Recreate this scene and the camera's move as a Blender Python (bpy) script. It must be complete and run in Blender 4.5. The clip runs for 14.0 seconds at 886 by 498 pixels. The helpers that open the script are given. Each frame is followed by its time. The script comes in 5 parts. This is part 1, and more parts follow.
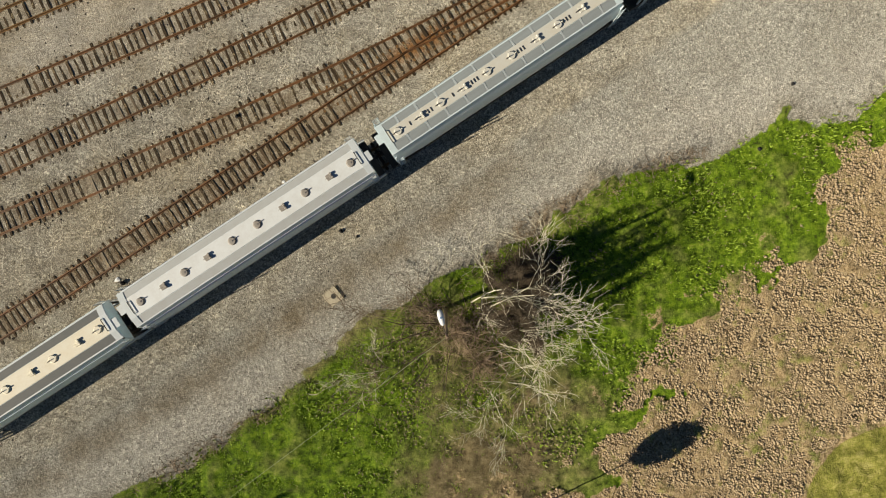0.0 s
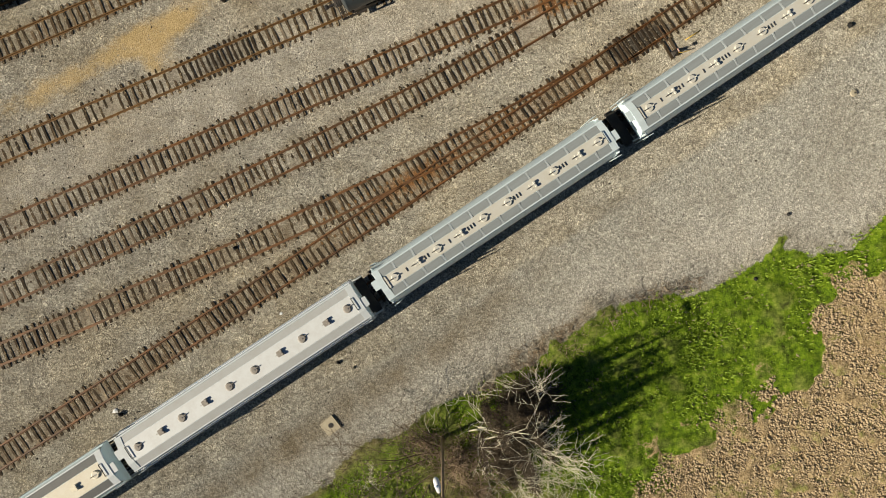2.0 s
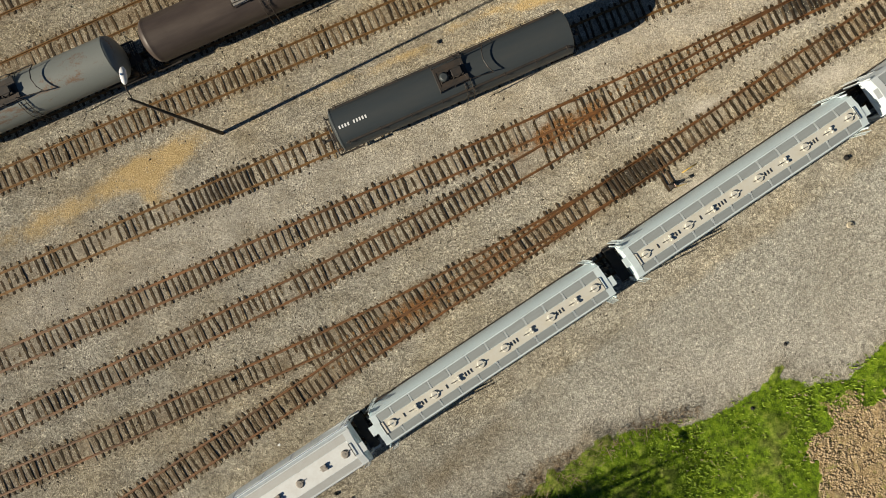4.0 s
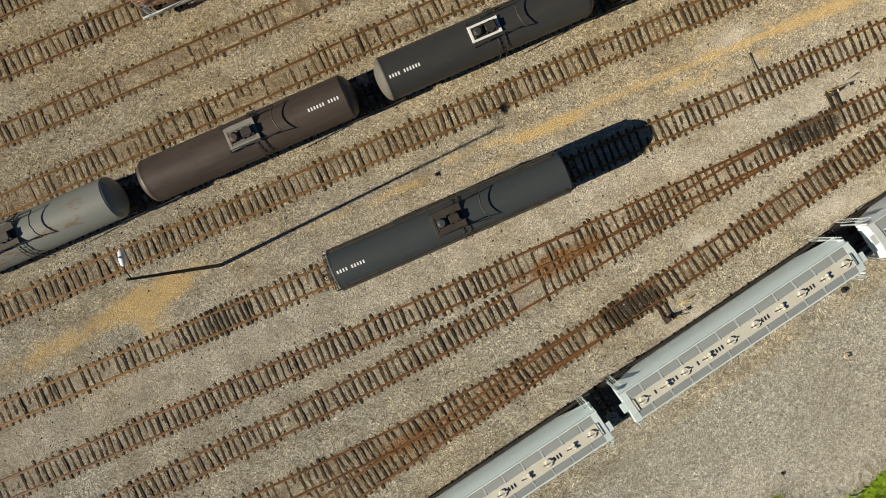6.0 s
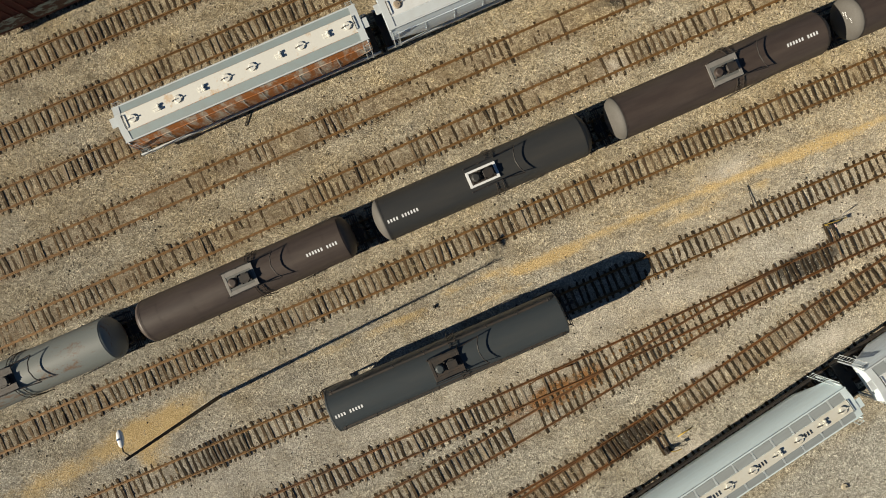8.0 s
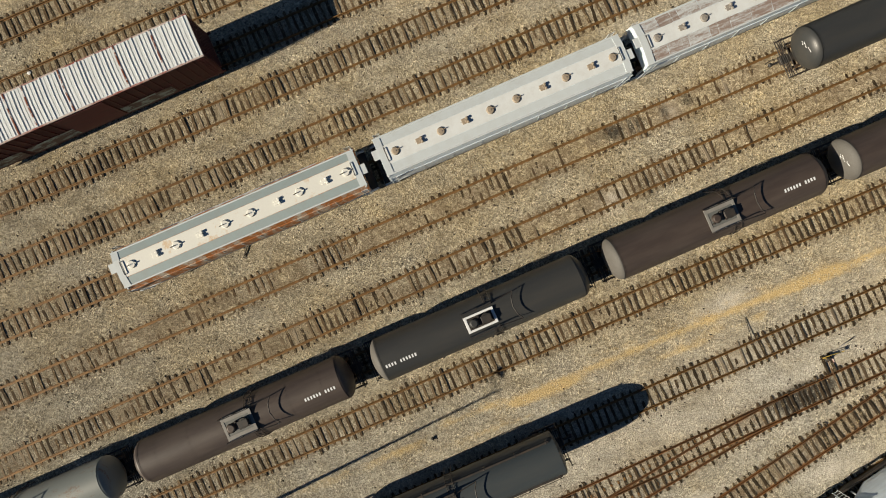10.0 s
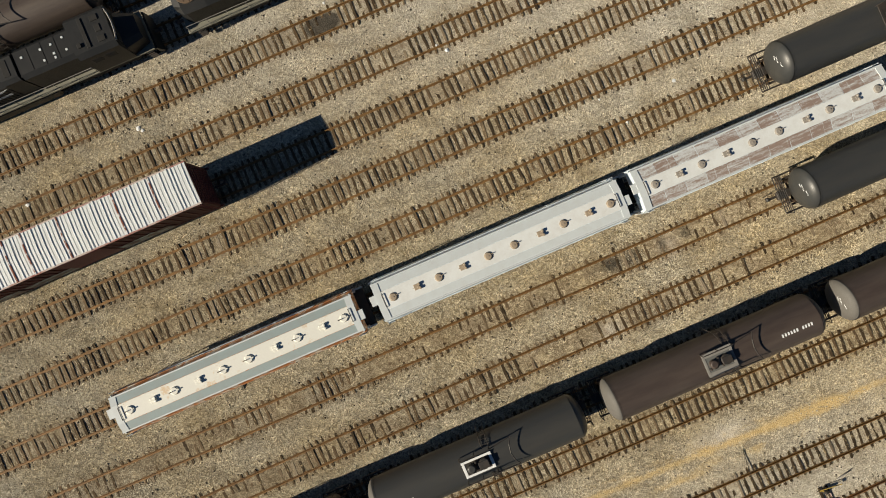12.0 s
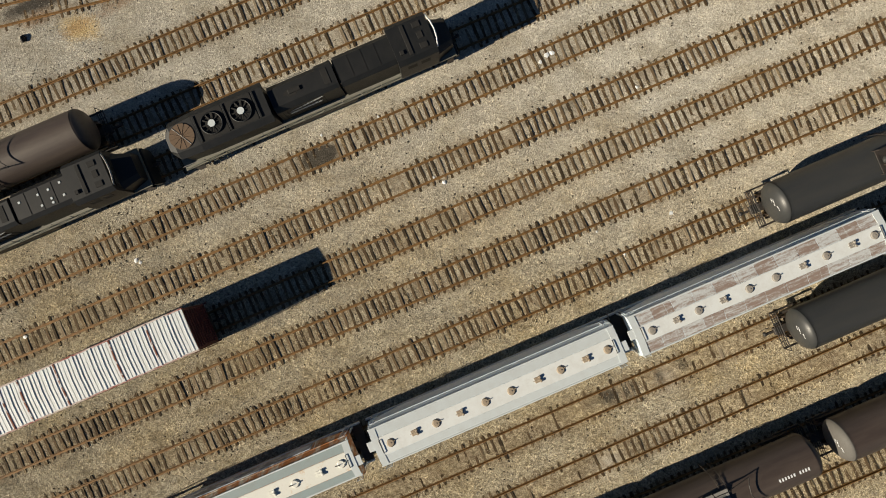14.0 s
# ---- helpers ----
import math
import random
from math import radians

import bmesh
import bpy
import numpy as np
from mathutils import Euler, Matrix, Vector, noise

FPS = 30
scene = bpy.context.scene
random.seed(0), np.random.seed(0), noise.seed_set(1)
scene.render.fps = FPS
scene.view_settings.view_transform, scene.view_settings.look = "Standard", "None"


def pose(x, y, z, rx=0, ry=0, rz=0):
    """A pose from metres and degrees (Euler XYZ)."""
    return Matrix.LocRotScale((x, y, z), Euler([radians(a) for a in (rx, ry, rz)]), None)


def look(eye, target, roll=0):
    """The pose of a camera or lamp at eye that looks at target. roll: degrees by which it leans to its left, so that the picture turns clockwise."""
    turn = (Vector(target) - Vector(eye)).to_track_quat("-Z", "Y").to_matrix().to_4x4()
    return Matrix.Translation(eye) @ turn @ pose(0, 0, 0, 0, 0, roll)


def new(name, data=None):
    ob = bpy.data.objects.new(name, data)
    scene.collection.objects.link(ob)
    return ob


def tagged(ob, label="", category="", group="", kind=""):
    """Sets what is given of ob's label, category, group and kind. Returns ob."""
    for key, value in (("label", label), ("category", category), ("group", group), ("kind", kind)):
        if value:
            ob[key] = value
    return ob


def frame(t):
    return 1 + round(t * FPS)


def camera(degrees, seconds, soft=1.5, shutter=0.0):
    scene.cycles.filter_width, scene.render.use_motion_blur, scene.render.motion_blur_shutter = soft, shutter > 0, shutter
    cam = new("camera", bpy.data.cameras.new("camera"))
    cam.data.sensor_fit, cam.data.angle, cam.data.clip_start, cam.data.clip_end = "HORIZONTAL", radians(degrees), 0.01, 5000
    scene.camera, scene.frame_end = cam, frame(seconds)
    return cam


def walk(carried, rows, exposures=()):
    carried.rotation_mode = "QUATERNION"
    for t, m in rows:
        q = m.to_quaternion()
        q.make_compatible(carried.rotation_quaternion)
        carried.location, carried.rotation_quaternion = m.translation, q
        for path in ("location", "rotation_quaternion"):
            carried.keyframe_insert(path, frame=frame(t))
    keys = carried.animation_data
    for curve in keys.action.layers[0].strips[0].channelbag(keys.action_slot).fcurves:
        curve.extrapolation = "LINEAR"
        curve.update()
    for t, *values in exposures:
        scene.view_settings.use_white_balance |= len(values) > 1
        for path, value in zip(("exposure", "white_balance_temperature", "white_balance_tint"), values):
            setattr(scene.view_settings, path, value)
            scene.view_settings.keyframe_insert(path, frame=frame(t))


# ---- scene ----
# camera: a drone that looks straight down and slides up the picture
cam = camera(70.0, 14.0, soft=1.0)
PATH = [
    (0, 0.120, 0.248, 47.446, -0.343, 0.197, 0.024),
    (1, 0.236, 5.179, 47.493, -0.329, 0.194, 0.020),
    (2, 0.338, 10.115, 47.536, -0.314, 0.191, 0.017),
    (3, 0.428, 15.055, 47.576, -0.300, 0.188, 0.014),
    (4, 0.507, 20.001, 47.613, -0.285, 0.185, 0.010),
    (5, 0.579, 24.950, 47.645, -0.270, 0.182, 0.007),
    (6, 0.645, 29.903, 47.674, -0.256, 0.179, 0.003),
    (7, 0.708, 34.860, 47.700, -0.241, 0.176, 0.000),
    (8, 0.769, 39.820, 47.722, -0.227, 0.173, -0.003),
    (9, 0.830, 44.782, 47.740, -0.212, 0.170, -0.007),
    (10, 0.894, 49.747, 47.755, -0.198, 0.167, -0.010),
    (11, 0.963, 54.714, 47.766, -0.183, 0.164, -0.014),
    (12, 1.039, 59.683, 47.774, -0.169, 0.161, -0.017),
    (13, 1.124, 64.653, 47.778, -0.154, 0.158, -0.020),
    (14, 1.220, 69.623, 47.778, -0.140, 0.155, -0.024),
]
walk(cam, [(t, pose(*row)) for t, *row in PATH], exposures=[(0, 0.51), (14, 0.51)])

# ---- daylight: a low clear sun from the lower left, and the sky ----
SUN_EL, SUN_AZ = 27.9, 206.5          # degrees; azimuth counted from +x
sun_dir = Vector((math.cos(radians(SUN_EL)) * math.cos(radians(SUN_AZ)),
                  math.cos(radians(SUN_EL)) * math.sin(radians(SUN_AZ)), math.sin(radians(SUN_EL))))
world = bpy.data.worlds.new("sky")
scene.world = world
world.use_nodes = True
wn = world.node_tree
sky = wn.nodes.new("ShaderNodeTexSky")
sky.sky_type, sky.sun_disc = "NISHITA", False
sky.sun_elevation = radians(SUN_EL)
sky.air_density, sky.dust_density, sky.ozone_density = 1.0, 0.1, 5.0
sky.sun_rotation = math.atan2(sun_dir.x, sun_dir.y)
wn.links.new(sky.outputs[0], wn.nodes["Background"].inputs[0])
wn.nodes["Background"].inputs[1].default_value = 0.026
sun_data = bpy.data.lights.new("sun", "SUN")
sun_data.energy, sun_data.angle, sun_data.color = 5.0, radians(0.5), (1.0, 0.88, 0.69)
sun = new("sun", sun_data)
sun.matrix_world = look(sun_dir * 150, (0, 0, 0))


# ---- node helpers ----
def material(name, rough=0.8, metal=0.0):
    m = bpy.data.materials.new(name)
    m.use_nodes = True
    b = m.node_tree.nodes["Principled BSDF"]
    b.inputs["Roughness"].default_value, b.inputs["Metallic"].default_value = rough, metal
    return m, m.node_tree, b


def node(nt, kind, **values):
    n = nt.nodes.new("ShaderNode" + kind)
    for key, v in values.items():
        if key in n.inputs:
            n.inputs[key].default_value = v
        else:
            setattr(n, key, v)
    return n


def position(nt):
    return node(nt, "NewGeometry").outputs["Position"]


def objpos(nt):
    return node(nt, "TexCoord").outputs["Object"]


def noise_tex(nt, vec, scale, detail=4.0, rough=0.6, stretch=None):
    n = node(nt, "TexNoise", Scale=scale, Detail=detail, Roughness=rough)
    if stretch:
        mp = node(nt, "Mapping", Scale=stretch)
        nt.links.new(vec, mp.inputs["Vector"])
        vec = mp.outputs[0]
    nt.links.new(vec, n.inputs["Vector"])
    return n.outputs["Fac"]


def cells(nt, vec, scale):
    n = node(nt, "TexVoronoi", Scale=scale)
    nt.links.new(vec, n.inputs["Vector"])
    return n


def ramp(nt, fac, stops):
    r = node(nt, "ValToRGB")
    el = r.color_ramp.elements
    while len(el) < len(stops):
        el.new(0.5)
    for e, (p, c) in zip(el, stops):
        e.position = p
        e.color = (*c, 1) if len(c) == 3 else c
    nt.links.new(fac, r.inputs[0])
    return r.outputs[0]


def grey(v):
    return (v, v, v)


def mixc(nt, fac, a, b, mode="MIX"):
    m = node(nt, "Mix", data_type="RGBA", blend_type=mode)
    for sock, v in ((m.inputs[0], fac), (m.inputs[6], a), (m.inputs[7], b)):
        if isinstance(v, (int, float)):
            sock.default_value = v
        elif isinstance(v, tuple):
            sock.default_value = (*v, 1)
        else:
            nt.links.new(v, sock)
    return m.outputs[2]


def maths(nt, op, a, b=0.5, clamp=False):
    m = node(nt, "Math", operation=op, use_clamp=clamp)
    for sock, v in ((m.inputs[0], a), (m.inputs[1], b)):
        if isinstance(v, (int, float)):
            sock.default_value = v
        else:
            nt.links.new(v, sock)
    return m.outputs[0]


def attr(nt, name):
    return node(nt, "Attribute", attribute_name=name).outputs["Fac"]


def bump(nt, b, height, strength=0.5, distance=0.05):
    n = node(nt, "Bump", Strength=strength, Distance=distance)
    nt.links.new(height, n.inputs["Height"])
    nt.links.new(n.outputs[0], b.inputs["Normal"])


def paint(name, base, rough=0.5, dirt=(0.25, 0.2, 0.15), amount=0.35, streak=None, metal=0.0, scale=1.3):
    """Weathered paint: grime at two scales over a base colour."""
    m, nt, b = material(name, rough, metal)
    v = objpos(nt)
    big = noise_tex(nt, v, scale, 5, 0.65, streak)
    fine = noise_tex(nt, v, 14, 4, 0.7)
    mask = ramp(nt, maths(nt, "ADD", maths(nt, "MULTIPLY", big, 0.75), maths(nt, "MULTIPLY", fine, 0.25)),
                [(0.42, grey(0)), (0.72, grey(amount))])
    col = mixc(nt, mask, base, dirt)
    col = mixc(nt, maths(nt, "MULTIPLY", fine, 0.22), col, tuple(c * 0.55 for c in base))
    nt.links.new(col, b.inputs["Base Color"])
    nt.links.new(ramp(nt, fine, [(0.3, grey(rough - 0.1)), (0.7, grey(min(1, rough + 0.15)))]), b.inputs["Roughness"])
    bump(nt, b, fine, 0.08, 0.01)
    return m


def rusty(name, base, rust_a, rust_b, lo, hi, rough=0.65, scale=0.8, streak=(0.6, 1, 3)):
    """Paint that gives way to rust in patches."""
    m, nt, b = material(name, rough)
    v = objpos(nt)
    big = noise_tex(nt, v, scale, 6, 0.7, streak)
    fine = noise_tex(nt, v, 9, 5, 0.7)
    mask = ramp(nt, maths(nt, "ADD", maths(nt, "MULTIPLY", big, 0.8), maths(nt, "MULTIPLY", fine, 0.2)), [(lo, grey(0)), (hi, grey(1))])
    rust = mixc(nt, fine, rust_a, rust_b)
    nt.links.new(mixc(nt, mask, mixc(nt, maths(nt, "MULTIPLY", fine, 0.3), base, tuple(c * 0.5 for c in base)), rust), b.inputs["Base Color"])
    bump(nt, b, fine, 0.12, 0.01)
    return m


def patched():
    """Roof sheets that have weathered unlike: white, grey or rubbed down to brown primer."""
    m, nt, b = material("patched_roof", 0.6)
    v = objpos(nt)
    rnd = node(nt, "ObjectInfo").outputs["Random"]
    big, fine = noise_tex(nt, v, 1.8, 6, 0.75, (0.35, 2.6, 1)), noise_tex(nt, v, 8, 5, 0.7)
    lift = maths(nt, "MULTIPLY", maths(nt, "SUBTRACT", rnd, 0.5), 0.14)
    mask = ramp(nt, maths(nt, "ADD", maths(nt, "ADD", maths(nt, "MULTIPLY", big, 0.75), maths(nt, "MULTIPLY", fine, 0.25)), lift), [(0.44, grey(0)), (0.57, grey(0.9))])
    base = mixc(nt, fine, (0.66, 0.69, 0.7), (0.36, 0.37, 0.37))
    nt.links.new(mixc(nt, mask, base, mixc(nt, fine, (0.13, 0.068, 0.048), (0.31, 0.23, 0.18))), b.inputs["Base Color"])
    return m


# ---- materials ----
def ground_material():
    m, nt, b = material("ground", 0.95)
    b.inputs["Diffuse Roughness"].default_value, b.inputs["Specular IOR Level"].default_value = 0.5, 0.2
    p = position(nt)
    # ballast stones
    c1, c2 = cells(nt, p, 13.0), cells(nt, p, 25.0)
    s1 = node(nt, "SeparateColor"); nt.links.new(c1.outputs["Color"], s1.inputs[0])
    s2 = node(nt, "SeparateColor"); nt.links.new(c2.outputs["Color"], s2.inputs[0])
    stone = maths(nt, "ADD", maths(nt, "MULTIPLY", s1.outputs[0], 0.55), maths(nt, "MULTIPLY", s2.outputs[1], 0.45))
    large = noise_tex(nt, p, 0.09, 4, 0.55)
    mid = noise_tex(nt, p, 0.55, 5, 0.65)
    fine = noise_tex(nt, p, 6.0, 5, 0.7)
    greyst = ramp(nt, stone, [(0.2, (0.22, 0.203, 0.16)), (0.5, (0.49, 0.46, 0.37)), (0.78, (0.8, 0.77, 0.65))])
    tanst = ramp(nt, stone, [(0.2, (0.24, 0.18, 0.095)), (0.5, (0.51, 0.42, 0.25)), (0.78, (0.78, 0.67, 0.45))])
    tanf = maths(nt, "ADD", attr(nt, "tan"), maths(nt, "MULTIPLY", maths(nt, "SUBTRACT", large, 0.5), 1.6), True)
    col = mixc(nt, tanf, greyst, tanst)
    mott = noise_tex(nt, p, 2.1, 4, 0.65)
    clump = ramp(nt, noise_tex(nt, p, 5.0, 3, 0.75), [(0.36, grey(0.64)), (0.5, grey(1.0)), (0.64, grey(1.32))])
    col = mixc(nt, 1.0, col, clump, "MULTIPLY")
    col = mixc(nt, 1.0, col, ramp(nt, mott, [(0.34, grey(0.84)), (0.5, grey(1.12)), (0.66, grey(1.3))]), "MULTIPLY")
    # shade between the stones, multiplied into the ballast and road colours
    gap_shade = ramp(nt, maths(nt, "ADD", maths(nt, "MULTIPLY", c1.outputs["Distance"], 0.65), maths(nt, "MULTIPLY", c2.outputs["Distance"], 0.45)), [(0.3, grey(1.0)), (0.66, grey(0.5))])
    col = mixc(nt, 0.85, col, gap_shade, "MULTIPLY")
    col = mixc(nt, ramp(nt, mid, [(0.35, grey(0.35)), (0.62, grey(0))]), col, mixc(nt, stone, (0.09, 0.08, 0.065), (0.3, 0.28, 0.24)))
    col = mixc(nt, maths(nt, "MULTIPLY", attr(nt, "clean"), 0.6), col, mixc(nt, stone, (0.38, 0.35, 0.29), (0.72, 0.68, 0.6)))
    drift = noise_tex(nt, p, 0.32, 6, 0.7, (1.0, 1.6, 1.0))
    col = mixc(nt, 1.0, col, ramp(nt, drift, [(0.36, (0.8, 0.78, 0.74)), (0.5, grey(1.0)), (0.64, (1.13, 1.14, 1.16))]), "MULTIPLY")
    # earth and grime in the track beds
    bed = maths(nt, "MULTIPLY", attr(nt, "bed"), ramp(nt, maths(nt, "ADD", maths(nt, "MULTIPLY", mid, 0.5), maths(nt, "MULTIPLY", mott, 0.5)), [(0.36, grey(1.0)), (0.6, grey(0.2))]), True)
    col = mixc(nt, bed, col, mixc(nt, stone, (0.07, 0.046, 0.024), (0.33, 0.24, 0.14)))
    # sand
    sandn = maths(nt, "ADD", attr(nt, "sand"), maths(nt, "MULTIPLY", maths(nt, "SUBTRACT", maths(nt, "ADD", maths(nt, "MULTIPLY", fine, 0.5), maths(nt, "MULTIPLY", mid, 0.5)), 0.5), 2.6))
    col = mixc(nt, ramp(nt, sandn, [(0.2, grey(0)), (1.1, grey(0.82))]), col, mixc(nt, stone, (0.44, 0.3, 0.11), (0.74, 0.57, 0.29)))
    # rust and oil
    rustn = maths(nt, "ADD", attr(nt, "rust"), maths(nt, "MULTIPLY", maths(nt, "SUBTRACT", fine, 0.5), 0.8))
    col = mixc(nt, ramp(nt, rustn, [(0.4, grey(0)), (0.9, grey(0.9))]), col, mixc(nt, stone, (0.1, 0.042, 0.012), (0.4, 0.19, 0.055)))
    oiln = maths(nt, "ADD", attr(nt, "oil"), maths(nt, "MULTIPLY", maths(nt, "SUBTRACT", fine, 0.5), 0.8))
    col = mixc(nt, ramp(nt, oiln, [(0.4, grey(0)), (0.9, grey(0.85))]), col, (0.03, 0.027, 0.024))
    # gravel road: finer and paler, with darker stretches
    rs = maths(nt, "ADD", maths(nt, "ADD", maths(nt, "MULTIPLY", s2.outputs[0], 0.5), maths(nt, "MULTIPLY", s1.outputs[2], 0.35)), maths(nt, "MULTIPLY", fine, 0.15))
    road = ramp(nt, rs, [(0.2, (0.18, 0.175, 0.145)), (0.5, (0.46, 0.45, 0.385)), (0.8, (0.86, 0.85, 0.76))])
    road = mixc(nt, 0.9, road, gap_shade, "MULTIPLY")
    road = mixc(nt, ramp(nt, maths(nt, "ADD", maths(nt, "MULTIPLY", large, 0.5), maths(nt, "MULTIPLY", mid, 0.5)), [(0.4, grey(0.3)), (0.56, grey(0))]),
                road, mixc(nt, rs, (0.1, 0.082, 0.055), (0.25, 0.215, 0.16)))
    road = mixc(nt, 1.0, road, ramp(nt, mott, [(0.34, grey(0.9)), (0.5, grey(1.08)), (0.66, grey(1.2))]), "MULTIPLY")
    road = mixc(nt, maths(nt, "MULTIPLY", maths(nt, "MULTIPLY", attr(nt, "pale"), maths(nt, "ADD", fine, 0.1)), 0.32, True), road, mixc(nt, rs, (0.3, 0.28, 0.235), (0.95, 0.91, 0.81)))
    road = mixc(nt, maths(nt, "MULTIPLY", attr(nt, "mud"), ramp(nt, mid, [(0.3, grey(0.95)), (0.7, grey(0.35))]), True), road, mixc(nt, rs, (0.085, 0.07, 0.045), (0.36, 0.305, 0.21)))
    road = mixc(nt, 1.0, road, clump, "MULTIPLY")
    roadn = maths(nt, "ADD", attr(nt, "road"), maths(nt, "MULTIPLY", maths(nt, "SUBTRACT", mid, 0.5), 0.8))
    col = mixc(nt, ramp(nt, roadn, [(0.35, grey(0)), (0.65, grey(1))]), col, road)
    # tilled field
    clod = noise_tex(nt, p, 3.4, 4, 0.6)
    fst = maths(nt, "ADD", maths(nt, "ADD", maths(nt, "MULTIPLY", fine, 0.4), maths(nt, "MULTIPLY", clod, 0.4)), maths(nt, "MULTIPLY", s1.outputs[1], 0.2))
    field = ramp(nt, fst, [(0.34, (0.1, 0.07, 0.035)), (0.48, (0.34, 0.25, 0.13)), (0.62, (0.56, 0.44, 0.26))])
    # grass
    gn = noise_tex(nt, p, 2.2, 6, 0.72)
    grass = ramp(nt, gn, [(0.34, (0.036, 0.05, 0.007)), (0.46, (0.09, 0.16, 0.007)), (0.58, (0.18, 0.28, 0.012)), (0.72, (0.34, 0.39, 0.055))])
    straw = ramp(nt, gn, [(0.3, (0.07, 0.05, 0.025)), (0.55, (0.22, 0.18, 0.09)), (0.8, (0.4, 0.33, 0.2))])
    grass = mixc(nt, maths(nt, "ADD", attr(nt, "dry"), maths(nt, "MULTIPLY", maths(nt, "SUBTRACT", mid, 0.55), 1.1), True), grass, straw)
    grassn = maths(nt, "ADD", attr(nt, "grass"), maths(nt, "MULTIPLY", maths(nt, "SUBTRACT", gn, 0.5), 1.1))
    col = mixc(nt, ramp(nt, grassn, [(0.4, grey(0)), (0.6, grey(1))]), col, grass)
    field = mixc(nt, ramp(nt, mid, [(0.5, grey(0)), (0.66, grey(0.6))]), field, grass)
    fieldn = maths(nt, "ADD", attr(nt, "field"), maths(nt, "MULTIPLY", maths(nt, "SUBTRACT", gn, 0.5), 2.4))
    col = mixc(nt, ramp(nt, fieldn, [(0.4, grey(0)), (0.6, grey(1))]), col, field)
    lawn = ramp(nt, maths(nt, "ADD", maths(nt, "MULTIPLY", gn, 0.6), maths(nt, "MULTIPLY", mid, 0.4)), [(0.36, (0.13, 0.14, 0.025)), (0.5, (0.27, 0.27, 0.055)), (0.62, (0.4, 0.37, 0.12))])
    lawnn = maths(nt, "ADD", attr(nt, "lawn"), maths(nt, "MULTIPLY", maths(nt, "SUBTRACT", gn, 0.5), 1.0))
    col = mixc(nt, ramp(nt, lawnn, [(0.35, grey(0)), (0.65, grey(1))]), col, lawn)
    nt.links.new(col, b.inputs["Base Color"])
    h = maths(nt, "ADD", maths(nt, "MULTIPLY", c1.outputs["Distance"], 0.9), maths(nt, "MULTIPLY", fine, 0.3))
    h = maths(nt, "ADD", h, maths(nt, "MULTIPLY", c2.outputs["Distance"], 0.4))
    h = maths(nt, "ADD", h, maths(nt, "MULTIPLY", gn, maths(nt, "MULTIPLY", attr(nt, "grass"), 2.0)))
    h = maths(nt, "ADD", h, maths(nt, "MULTIPLY", maths(nt, "ADD", clod, maths(nt, "MULTIPLY", fine, 0.5)), maths(nt, "MULTIPLY", attr(nt, "field"), 4.0)))
    bump(nt, b, h, 0.55, 0.06)
    return m


def tie_material(name, shades, gritty=0.65):
    """Weathered timber, with ballast grit lying on it."""
    m, nt, b = material(name, 0.9)
    b.inputs["Specular IOR Level"].default_value = 0.15
    v = objpos(nt)
    p = position(nt)
    rnd = node(nt, "ObjectInfo").outputs["Random"]
    grain = noise_tex(nt, v, 5, 5, 0.7, (6, 0.6, 6))
    grit = cells(nt, p, 15.0)
    tone = node(nt, "SeparateColor")
    nt.links.new(grit.outputs["Color"], tone.inputs[0])
    base = ramp(nt, rnd, shades)
    col = mixc(nt, grain, mixc(nt, 0.6, base, (0.01, 0.007, 0.004)), mixc(nt, 0.15, base, (0.3, 0.23, 0.15)))
    lie = maths(nt, "ADD", noise_tex(nt, p, 1.6, 4, 0.7), maths(nt, "MULTIPLY", tone.outputs[1], 0.22))
    col = mixc(nt, ramp(nt, lie, [(0.68, grey(0)), (0.76, grey(gritty))]), col, mixc(nt, tone.outputs[0], (0.12, 0.085, 0.045), (0.56, 0.46, 0.29)))
    nt.links.new(col, b.inputs["Base Color"])
    bump(nt, b, grain, 0.5, 0.02)
    return m


def rail_material():
    m, nt, b = material("rail_steel", 0.7, 0.2)
    p = position(nt)
    n = noise_tex(nt, p, 3, 5, 0.7)
    nt.links.new(ramp(nt, n, [(0.3, (0.085, 0.046, 0.015)), (0.52, (0.175, 0.092, 0.027)), (0.75, (0.28, 0.155, 0.05))]), b.inputs["Base Color"])
    return m


